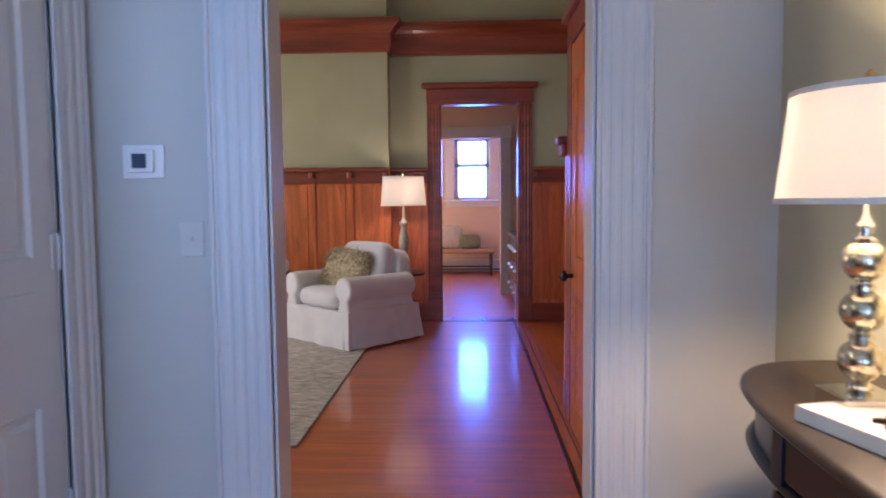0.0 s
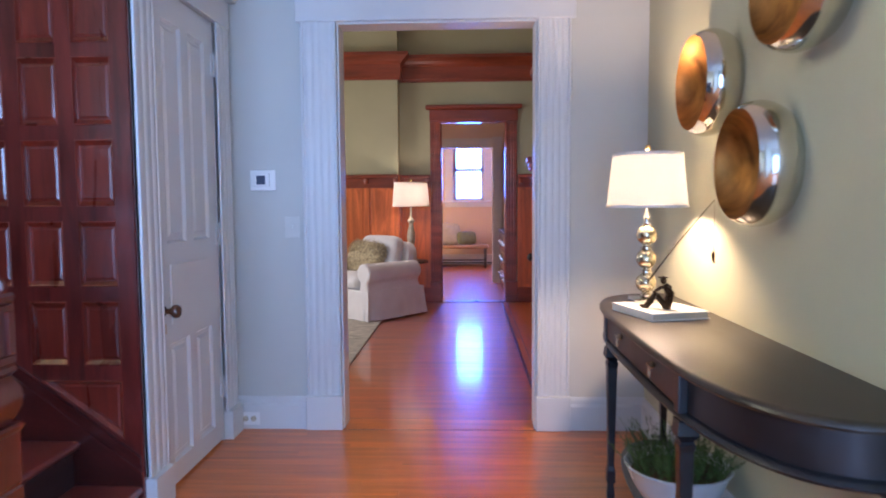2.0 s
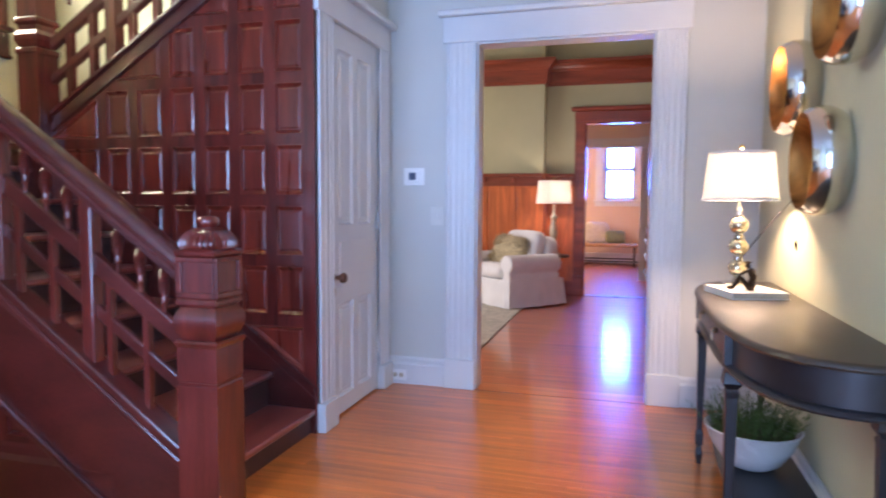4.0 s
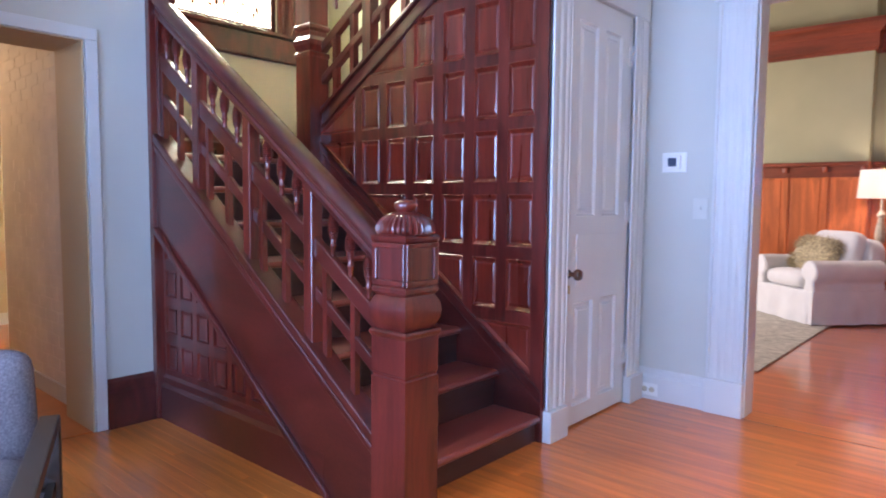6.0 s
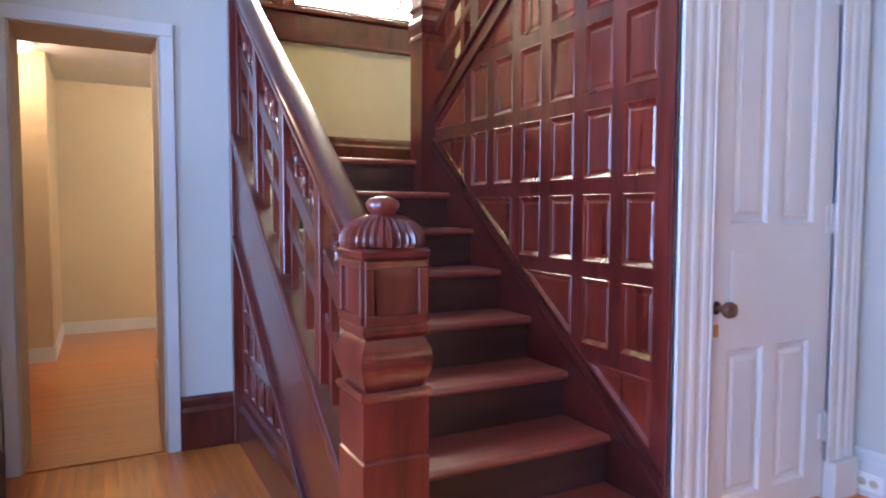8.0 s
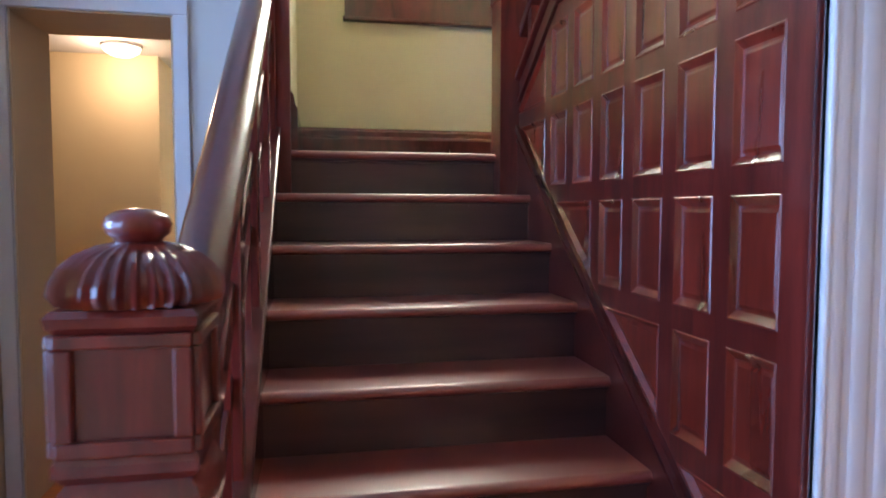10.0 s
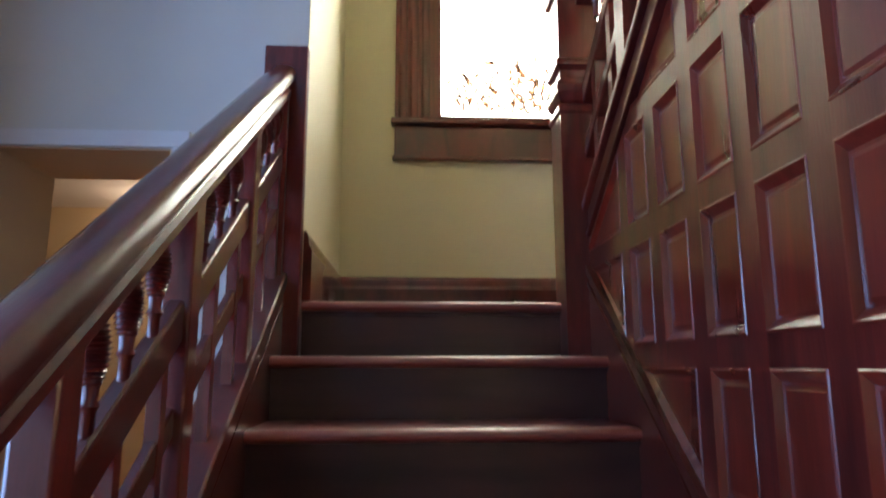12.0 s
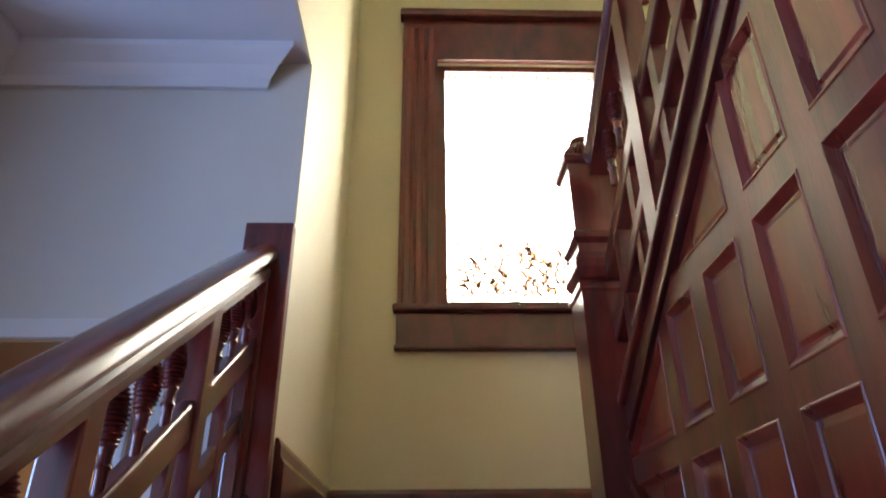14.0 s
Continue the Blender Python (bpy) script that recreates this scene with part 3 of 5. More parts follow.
# ---- white closet door ----
def panelled_leaf(parent, mat, w, h, t, cols, rows, stile, name="panel"):
    """A door leaf in the plane x = 0, width along y from 0 and height along z: stiles, rails and sunk panels."""
    ys = cols
    for y0, y1 in ys:
        for z0, z1 in rows:
            poly = [(y0, z0), (y1, z0), (y1, z1), (y0, z1)]
            bm = bmesh.new()
            ring0 = [bm.verts.new((t / 2, y, z)) for y, z in poly]
            ring1 = [bm.verts.new((t / 2 - 0.014, y, z)) for y, z in inset(poly, 0.010)]
            ring2 = [bm.verts.new((t / 2 - 0.015, y, z)) for y, z in inset(poly, 0.030)]
            ring3 = [bm.verts.new((t / 2 - 0.006, y, z)) for y, z in inset(poly, 0.046)]
            for a, b in ((ring0, ring1), (ring1, ring2), (ring2, ring3)):
                for k in range(4):
                    bm.faces.new((a[k], a[(k + 1) % 4], b[(k + 1) % 4], b[k]))
            bm.faces.new(ring3)
            part(name, bm, mat, parent)
    edges_y = [0] + [v for c in ys for v in c] + [w]
    bm = bmesh.new()
    for k in range(0, len(edges_y), 2):
        bm_box(-t / 2, t / 2, edges_y[k], edges_y[k + 1], 0, h, bm)
    part("stiles", bm, mat, parent)
    edges_z = [0] + [v for r in rows for v in r] + [h]
    bm = bmesh.new()
    for y0, y1 in ys:
        for k in range(0, len(edges_z), 2):
            bm_box(-t / 2, t / 2, y0, y1, edges_z[k], edges_z[k + 1], bm)
        for z0, z1 in rows:
            bm_box(-t / 2, t / 2 - 0.016, y0, y1, z0, z1, bm)
    part("rails", bm, mat, parent)


door = thing("door_1", "white painted four-panel closet door, closed, with a brown knob", "door", pose(CX - 0.0215, CY0 + 0.0015, 0.012), kind="structure")
DW = CY1 - CY0 - 0.003
panelled_leaf(door, TRIM, DW, CZ - 0.016, 0.04, [(0.115, 0.315), (0.395, DW - 0.115)], [(0.10, 0.66), (1.12, 2.13)], 0.115)
part("middle_panel", bm_box(0.019, 0.026, 0.125, DW - 0.125, 0.75, 1.02), TRIM, door)
bm = lathe([(0.012, 0), (0.012, 0.03), (0.018, 0.035), (0.028, 0.045), (0.031, 0.058), (0.026, 0.072), (0.010, 0.078)], 20)
knob = part("knob", bm, KNOB, door, "round dark brown glazed knob", smooth=True)
knob.matrix_basis = pose(0.02, 0.05, 0.82, 0, 90, 0)
rose = part("rosette", lathe([(0.024, 0), (0.024, 0.004), (0.018, 0.007)], 20), IRON, door, "dark round rose plate")
rose.matrix_basis = pose(0.02, 0.05, 0.82, 0, 90, 0)
part("keyhole_plate", bm_box(0.019, 0.024, 0.038, 0.062, 0.715, 0.76), BRASS, door, "small worn keyhole plate")
for z in (0.24, 1.08, 1.98):
    h = part("hinge", bm_box(0.018, 0.026, DW - 0.03, DW + 0.002, z, z + 0.11), TRIM, door, "white painted butt hinge")
    k = part("hinge_pin", lathe([(0.008, -0.006), (0.008, 0.116)], 10), TRIM, door)
    k.matrix_basis = pose(0.028, DW + 0.003, z)


def casing_x(name, y0, y1, z0, z1, label):
    t = thing(name, label, "casing", kind="structure")
    soften(part("board", bm_box(CX, CX + 0.02, y0, y1, z0, z1), TRIM, t), 0.004)
    n = 3
    for k in range(n):
        c = y0 + (y1 - y0) * (k + 0.5) / n
        part("reed", prism([(CX + 0.018 + 0.008 * math.sin(a), c + 0.022 * math.cos(a)) for a in [math.pi * i / 6 for i in range(7)]], z0, z1, "z"), TRIM, t, smooth=True)
    soften(part("edge_bead", bm_box(CX, CX + 0.028, y0, y0 + 0.014, z0, z1), TRIM, t), 0.005)
    soften(part("edge_bead", bm_box(CX, CX + 0.028, y1 - 0.014, y1, z0, z1), TRIM, t), 0.005)
    return t


casing_x("closet_casing", 1.105, CY0 + 0.004, 0.16, CZ, "white painted reeded closet door casing")
casing_x("closet_casing", CY1 - 0.004, 2.15, 0.16, CZ, "white painted reeded closet door casing")
soften(structure("plinth_block", bm_box(CX, CX + 0.052, 1.10, CY0 - 0.004, 0, 0.16), TRIM, "white painted plinth block", "plinth block"), 0.005)
soften(structure("plinth_block", bm_box(CX, CX + 0.052, CY1 + 0.004, 2.155, 0, 0.16), TRIM, "white painted plinth block", "plinth block"), 0.005)
soften(structure("closet_head_casing", bm_box(CX, CX + 0.03, 1.09, 2.165, CZ, CZ + 0.15), TRIM, "white painted closet door head casing", "casing"), 0.005)
soften(structure("closet_head_cap", bm_box(CX, CX + 0.075, 1.075, 2.18, CZ + 0.15, CZ + 0.19), TRIM, "white painted moulded closet door cap", "casing"), 0.012)

# ---- lower stairs ----
GO, RISE, NX1, NZ1 = 0.2595, 0.19, -1.2215, 0.135
stairs = thing("staircase", "dark mahogany staircase of eight worn steps with closed strings", "staircase", kind="structure")
for i in range(8):
    nx, nz = NX1 - GO * i, NZ1 + RISE * i
    x_end = nx - GO - 0.03 if i < 7 else XB
    y0, y1 = (0.06, 1.085) if i < 7 else (0.105, 2.18)
    bm = bmesh.new()
    prof = [(x_end, nz - 0.034)] + [(nx - 0.017 + 0.017 * math.sin(a), nz - 0.017 - 0.017 * math.cos(a)) for a in [math.pi * k / 10 for k in range(11)]] + [(x_end, nz)]
    part("tread" if i < 7 else "landing", prism(prof, y0, y1, "y", bm), TREAD, stairs, smooth=True)
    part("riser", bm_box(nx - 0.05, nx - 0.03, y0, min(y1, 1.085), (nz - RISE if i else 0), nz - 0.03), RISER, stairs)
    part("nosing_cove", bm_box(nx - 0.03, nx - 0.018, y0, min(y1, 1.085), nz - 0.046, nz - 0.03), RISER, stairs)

# rail line: top of the lower handrail
RS = 0.70
def rail_z(x):
    return 1.130 + RS * (-1.304 - x)


def sloped(parent, name, x0, x1, off0, off1, y0, y1, mat, line=rail_z):
    lo, hi = min(off0, off1), max(off0, off1)
    ob = part(name, prism([(x0, line(x0) + lo), (x1, line(x1) + lo), (x1, line(x1) + hi), (x0, line(x0) + hi)], y0, y1, "y"), mat, parent)
    return soften(ob, min(0.007, 0.2 * (hi - lo), 0.2 * (y1 - y0)))


def handrail(parent, x0, x1, line, yc, r=0.042):
    """A rounded rail, drawn along its slope."""
    prof = [(-0.034, -0.115), (0.034, -0.115), (0.034, -0.095), (0.026, -0.085), (0.030, -0.070), (0.046, -0.052), (0.047, -0.028), (0.036, -0.010), (0.016, 0), (-0.016, 0), (-0.036, -0.010), (-0.047, -0.028), (-0.046, -0.052), (-0.030, -0.070), (-0.026, -0.085), (-0.034, -0.095)]
    bm = bmesh.new()
    a = [bm.verts.new((x0, yc + u, line(x0) + v)) for u, v in prof]
    b = [bm.verts.new((x1, yc + u, line(x1) + v)) for u, v in prof]
    bm.faces.new(a)
    bm.faces.new(b[::-1])
    for i in range(len(prof)):
        j = (i + 1) % len(prof)
        bm.faces.new((a[i], b[i], b[j], a[j]))
    return part("handrail", bm, MAHOGX, parent, "rounded polished mahogany handrail", smooth=True)


beehive = []
for k in range(13):
    z = k / 12
    r = 0.011 + 0.0145 * math.sin(math.pi * (0.10 + 0.86 * z)) ** 0.8
    beehive += [(r * 0.76, -0.108 + 0.100 * z), (r, -0.108 + 0.100 * z + 0.0035)]
BEE = finish(lathe([(0.010, -0.20), (0.010, -0.145), (0.015, -0.137), (0.011, -0.128)] + beehive + [(0.010, 0.0), (0.010, 0.02)], 12), "beehive_baluster", MAHOG, smooth=True)
LOWY0, LOWY1 = 0.006, 0.040

bal = thing("stair_balustrade", "carved mahogany balustrade with ribbed spindles and lattice bars", "balustrade", kind="structure")
handrail(bal, -1.165, -2.975, rail_z, 0.023)
sloped(bal, "lattice_rail", -1.165, -2.98, -0.385, -0.298, LOWY0, LOWY1, MAHOGX)
sloped(bal, "lattice_rail", -1.165, -2.98, -0.560, -0.502, LOWY0 + 0.006, LOWY1 - 0.006, MAHOGX)
posts = [-2.56, -2.105, -1.655]
for x in posts + [-2.965]:
    part("post", prism([(x - 0.029, rail_z(x - 0.029) - 0.80), (x + 0.029, rail_z(x + 0.029) - 0.80), (x + 0.029, rail_z(x + 0.029) - 0.10), (x - 0.029, rail_z(x - 0.029) - 0.10)], LOWY0 - 0.012, LOWY1 + 0.012, "y"), MAHOG, bal)
    soften(bal.children[-1], 0.005)
for x in posts + [-3.02]:
    for d in (0.13, 0.235, 0.342):
        if x + d < -1.2:
            shared("spindle", BEE, bal, pose(x + d, 0.023, rail_z(x + d) - 0.125))
    for d in (0.09, 0.262):
        xx = x + d
        part("lattice_upright", prism([(xx - 0.013, rail_z(xx - 0.013) - 0.77), (xx + 0.013, rail_z(xx + 0.013) - 0.77), (xx + 0.013, rail_z(xx + 0.013) - 0.34), (xx - 0.013, rail_z(xx - 0.013) - 0.34)], LOWY0 + 0.004, LOWY1 - 0.004, "y"), MAHOG, bal)

string = thing("stair_string", "broad dark mahogany outer string with moulded cap", "stair string", kind="structure")
sloped(string, "cap", -1.165, -2.99, -0.785, -0.735, -0.034, 0.07, MAHOGX)
sloped(string, "cap_bead", -1.165, -2.99, -0.83, -0.79, -0.03, 0.06, MAHOGX)
face_poly = [(-1.165, rail_z(-1.165) - 0.83), (-1.165, 0.0), (-1.52, 0.0), (-2.99, rail_z(-2.99) - 1.24), (-2.99, rail_z(-2.99) - 0.83)]
part("face", prism(face_poly, -0.018, 0.06, "y"), MAHOGX, string)
sloped(string, "lower_bead", -1.50, -2.99, -1.275, -1.235, -0.04, 0.05, MAHOGX)

# panelled spandrel under the string
sp = thing("stair_spandrel", "small sunk mahogany panels under the stair string", "panelling", kind="structure")
part("backing", prism([(-2.99, 0.0), (-1.52, 0.0), (-2.99, rail_z(-2.99) - 1.25)], 0.024, 0.045, "y"), MAHOG, sp)


def sunk_panels(parent, cells, cuts, y, depth, mat, bevel=0.014, field=0.0):
    """Sunk panels facing -y: outer edge flush at y, sloping to a field at y + depth."""
    for rect in cells:
        poly = rect
        for c in cuts:
            poly = clip(poly, *c)
        if len(poly) < 3:
            continue
        if area_of(poly) < 0:
            poly = poly[::-1]
        steps = [(0.0, -0.004), (0.004, -0.004), (0.004 + 0.45 * bevel, depth), (0.004 + 0.75 * bevel, depth), (0.004 + 1.5 * bevel, depth * 0.25)]
        rings2d = [inset(poly, d) if d else poly for d, _ in steps]
        n = len(poly)
        while len(rings2d) > 1 and (len(rings2d[-1]) != n or area_of(rings2d[-1]) < 0.0008):
            rings2d.pop()
        if len(rings2d) < 3:
            continue
        bm = bmesh.new()
        rings = [[bm.verts.new((px, y + dd, pz)) for px, pz in q] for q, (_, dd) in zip(rings2d, steps)]
        for a, b in zip(rings, rings[1:]):
            for k in range(n):
                bm.faces.new((a[k], a[(k + 1) % n], b[(k + 1) % n], b[k]))
        bm.faces.new(rings[-1])
        part("panel", bm, mat, parent)


def framing(parent, xs, zs, hull_cuts, x0, x1, z0, z1, y, back, mat):
    """Stiles and rails between panel columns xs and rows zs, cut to the outline."""
    edges = [x0] + [v for c in sorted(xs) for v in c] + [x1]
    for k in range(0, len(edges), 2):
        poly = [(edges[k], z0), (edges[k + 1], z0), (edges[k + 1], z1), (edges[k], z1)]
        for c in hull_cuts:
            poly = clip(poly, *c)
        if len(poly) > 2:
            part("stile", prism(poly, y, back, "y"), mat, parent)
    ez = [z0] + [v for r in sorted(zs) for v in r] + [z1]
    for k in range(0, len(ez), 2):
        for a, b in xs:
            poly = [(a, ez[k]), (b, ez[k]), (b, ez[k + 1]), (a, ez[k + 1])]
            for c in hull_cuts:
                poly = clip(poly, *c)
            if len(poly) > 2 and abs(area_of(poly)) > 1e-5:
                part("rail", prism(poly, y, back, "y"), MAHOGX, parent)


def under(line_z, slope, off):
    """The half-plane below z = line_z + slope * x + off, as a cut."""
    return (-slope, 1.0, line_z + off)


cols = [(-2.93 + 0.165 * k, -2.93 + 0.165 * k + 0.115) for k in range(7)]
rows = [(0.275 + 0.20 * k, 0.275 + 0.20 * k + 0.145) for k in range(4)]
low_line = (1.143 - 1.304 * RS - 1.25, -RS)
cut = under(low_line[0], low_line[1], -0.0)
framing(sp, cols, rows, [cut], -2.99, -1.52, 0.22, 1.2, 0.008, 0.024, MAHOG)
cutp = under(low_line[0], low_line[1], -0.055)
sunk_panels(sp, [[(a, c), (b, c), (b, d), (a, d)] for a, b in cols for c, d in rows], [cutp], 0.008, 0.010, MAHOG, 0.010)
structure("baseboard_stair", prism([(0.02 - d, z) for d, z in base_profile(0.25, 0.04)], -2.99, -1.54, "x"), MAHOGX, "dark mahogany baseboard below the stair panelling", "baseboard")

# wall post at the top of the lower balustrade
soften(structure("stair_wall_post", bm_box(XW - 0.0, XW + 0.045, -0.040, 0.11, 0, 2.36), MAHOG, "square mahogany post against the wall end", "post"), 0.004)

# ---- newel post ----
NXC, NYC = -1.085, -0.013
newel = thing("newel_post", "square carved mahogany newel post with a fluted domed cap", "newel post", pose(NXC, NYC, 0), kind="structure")
part("shaft", square_turn([(0.084, 0), (0.084, 0.592), (0.079, 0.596), (0.079, 0.604), (0.083, 0.608), (0.083, 0.735), (0.088, 0.742), (0.091, 0.752), (0.086, 0.76)]), MAHOG, newel)
part("bulb", square_turn([(0.070, 0.76), (0.078, 0.775), (0.088, 0.80), (0.091, 0.825), (0.088, 0.85), (0.078, 0.872), (0.072, 0.88)]), MAHOG, newel, smooth=True)
part("block", square_turn([(0.072, 0.88), (0.083, 0.892), (0.083, 0.905), (0.078, 0.915), (0.078, 1.062), (0.084, 1.070), (0.086, 1.082), (0.080, 1.09)]), MAHOG, newel)
for a in range(4):
    fr = bmesh.new()
    for z0, z1, y0, y1 in ((0.915, 0.935, -0.078, 0.078), (1.045, 1.062, -0.078, 0.078), (0.935, 1.045, -0.078, -0.056), (0.935, 1.045, 0.056, 0.078)):
        bm_box(0.076, 0.0875, y0, y1, z0, z1, fr)
    p = soften(part("raised_frame", fr, MAHOG, newel), 0.003)
    p.matrix_basis = pose(0, 0, 0, 0, 0, 90 * a)
part("cap", lathe([(0.080, 1.088), (0.100, 1.092), (0.106, 1.102), (0.104, 1.118), (0.094, 1.136), (0.076, 1.152), (0.050, 1.164), (0.030, 1.168)], 96, flutes=32, depth=0.12), MAHOG, newel, "fluted dome cap", smooth=True)
part("finial", lathe([(0.028, 1.166), (0.030, 1.172), (0.038, 1.178), (0.041, 1.190), (0.038, 1.200), (0.026, 1.208), (0.008, 1.211)], 24), MAHOG, newel, "flattened round button", smooth=True)

# ---- panelled wall beside the stairs ----
PWY = 1.10
US = 0.63
def up_z(x):
    return 1.80 + US * (x + 2.95)            # top edge of the upper string


pw = thing("stair_panelling", "tall wall of deep red mahogany sunk panels", "panelling", kind="structure")
skirt = (0.247 - 0.76 * 1.243, -0.76)        # top of the sloping skirt board
pcols = [(-1.45 - 0.2225 * k, -1.45 - 0.2225 * k + 0.158) for k in range(8)]
prows = [(0.645 + 0.3285 * k, 0.912 + 0.330 * k) for k in range(6)]
plane = PWY - 0.010


def moulded_opening(poly, parent):
    """One sunk field behind a sloping moulded edge, facing -y."""
    if area_of(poly) < 0:
        poly = poly[::-1]
    n = len(poly)
    steps = [(0.0, 0.0, 0.0), (0.002, 0.002, -0.002), (0.005, 0.005, -0.002), (0.011, 0.022, 0.013), (0.017, 0.028, 0.013), (0.025, 0.036, 0.010)]
    bm = bmesh.new()
    xs, zs = [p[0] for p in poly], [p[1] for p in poly]
    rings = []
    for wx, wz, d in steps:
        if n == 4:
            flat = [(px + (wx if px == min(xs) else -wx), pz + (wz if pz == min(zs) else -wz)) for px, pz in poly]
        else:
            flat = inset(poly, 0.5 * (wx + wz)) if wx else poly
        rings.append([bm.verts.new((px, plane + d, pz)) for px, pz in flat])
    for a, b in zip(rings, rings[1:]):
        for k in range(n):
            bm.faces.new((a[k], a[(k + 1) % n], b[(k + 1) % n], b[k]))
    bm.faces.new(rings[-1])
    part("panel", bm, MAHOGP, parent)


# full panels step up beside the skirt and under the upper string; a triangle two columns wide ends each step
cells = {(c, r) for c in range(6) for r in range(6) if c // 2 <= r <= 5 - c // 2}
for c, r in sorted(cells):
    (x0, x1), (z0, z1) = pcols[c], prows[r]
    moulded_opening([(x0, z0), (x1, z0), (x1, z1), (x0, z1)], pw)
lower, upper = [], []
for j in range(4):
    x1, z1 = pcols[2 * j][1], 0.582 + 0.330 * j
    lower.append([(x1 - 0.345, z1), (x1, z1 - 0.252), (x1, z1)])
for j in range(3):
    x1, z0 = pcols[6 - 2 * j][1], prows[3 + j][0]
    upper.append([(x1 - 0.375, z0), (x1, z0), (x1, z0 + 0.375 * US)])
for tri in lower + upper:
    moulded_opening(tri, pw)


# stiles and rails: the plane of the wall, less the openings, laid in strips from column edge to column edge
edges = sorted({-3.02, CX - 0.002} | {v for c in pcols if c[0] > -3.0 for v in c} | {t[0][0] for t in lower + upper if t[0][0] > -3.0})
for xa, xb in zip(edges, edges[1:]):
    xm = 0.5 * (xa + xb)
    holes = [((prows[r][0], prows[r][0]), (prows[r][1], prows[r][1])) for c, r in cells if pcols[c][0] < xm < pcols[c][1]]
    for t in lower:
        if t[0][0] < xm < t[1][0]:
            g = lambda x: t[0][1] - (x - t[0][0]) * 0.252 / 0.345
            holes.append(((g(xa), g(xb)), (t[2][1], t[2][1])))
    for t in upper:
        if t[0][0] < xm < t[1][0]:
            g = lambda x: t[0][1] + (x - t[0][0]) * US
            holes.append(((t[0][1], t[0][1]), (g(xa), g(xb))))
    holes.sort()
    low = (skirt[0] + skirt[1] * xa - 0.02, skirt[0] + skirt[1] * xb - 0.02)
    for bottom, top in holes + [((up_z(xa) - 0.06, up_z(xb) - 0.06), None)]:
        quad = [(xa, low[0]), (xb, low[1]), (xb, bottom[1]), (xa, bottom[0])]
        if bottom[0] - low[0] > -0.001 and bottom[1] - low[1] > -0.001 and abs(area_of(quad)) > 1e-5:
            part("frame_piece", prism(quad, plane, PWY + 0.02, "y"), MAHOG, pw)
        low = top
part("backing", prism([(-3.02, 0.0), (CX - 0.002, 0.0), (CX - 0.002, up_z(CX) - 0.03), (-3.02, up_z(-3.02) - 0.03)], PWY + 0.02, PWY + 0.05, "y"), MAHOG, pw)
part("corner_post", bm_box(CX - 0.004, CX + 0.004, 1.088, 1.155, 0.0, 2.9), MAHOG, pw)
sk = part("skirt_board", prism([(CX - 0.003, skirt[0] + skirt[1] * CX - 0.30), (CX - 0.003, skirt[0] + skirt[1] * CX), (-3.02, skirt[0] + skirt[1] * -3.02), (-3.02, skirt[0] + skirt[1] * -3.02 - 0.40)], PWY - 0.016, PWY - 0.002, "y"), MAHOGX, pw)
part("skirt_bead", prism([(CX - 0.003, skirt[0] + skirt[1] * CX - 0.045), (CX - 0.003, skirt[0] + skirt[1] * CX - 0.030), (-3.02, skirt[0] + skirt[1] * -3.02 - 0.030), (-3.02, skirt[0] + skirt[1] * -3.02 - 0.045)], PWY - 0.022, PWY - 0.002, "y"), MAHOGX, pw)
part("skirt_bead", prism([(CX - 0.003, skirt[0] + skirt[1] * CX), (CX - 0.003, skirt[0] + skirt[1] * CX + 0.03), (-3.02, skirt[0] + skirt[1] * -3.02 + 0.03), (-3.02, skirt[0] + skirt[1] * -3.02)], PWY - 0.026, PWY - 0.002, "y"), MAHOGX, pw)

# upper string, balustrade and newel
us = thing("upper_stair_string", "mahogany upper string above the panelled wall", "stair string", kind="structure")
sloped(us, "cap", -2.95, -1.24, -0.028, 0.0, PWY - 0.036, PWY + 0.06, MAHOGX, up_z)
sloped(us, "face", -2.95, -1.24, -0.105, -0.028, PWY - 0.017, PWY + 0.05, MAHOGX, up_z)
sloped(us, "bead", -2.95, -1.24, -0.122, -0.105, PWY - 0.024, PWY + 0.04, MAHOGX, up_z)
ub = thing("upper_balustrade", "carved mahogany upper balustrade with open square lattice", "balustrade", kind="structure")
handrail(ub, -2.95, -1.24, lambda x: up_z(x) + 0.86, PWY + 0.005)
for o0, o1 in ((0.16, 0.215), (0.36, 0.43)):
    sloped(ub, "lattice_rail", -2.95, -1.24, o0, o1, PWY - 0.018, PWY + 0.028, MAHOGX, up_z)
for k, x in enumerate((-2.50, -2.05, -1.60)):
    part("post", prism([(x - 0.036, up_z(x - 0.036)), (x + 0.036, up_z(x + 0.036)), (x + 0.036, up_z(x + 0.036) + 0.76), (x - 0.036, up_z(x - 0.036) + 0.76)], PWY - 0.03, PWY + 0.04, "y"), MAHOG, ub)
for x in (-2.95, -2.50, -2.05, -1.60):
    for d in (0.13, 0.235, 0.342):
        shared("spindle", BEE, ub, pose(x + d, PWY + 0.005, up_z(x + d) + 0.74))
    for d in (0.13, 0.30):
        xx = x + d
        part("lattice_upright", prism([(xx - 0.02, up_z(xx - 0.02)), (xx + 0.02, up_z(xx + 0.02)), (xx + 0.02, up_z(xx + 0.02) + 0.40), (xx - 0.02, up_z(xx - 0.02) + 0.40)], PWY - 0.014, PWY + 0.024, "y"), MAHOG, ub)
un = thing("landing_newel", "turned mahogany landing newel with ringed neck", "newel post", pose(-3.04, 1.08, 0), kind="structure")
part("shaft", square_turn([(0.075, 1.15), (0.075, 2.13), (0.082, 2.14), (0.082, 2.16), (0.074, 2.17)]), MAHOG, un)
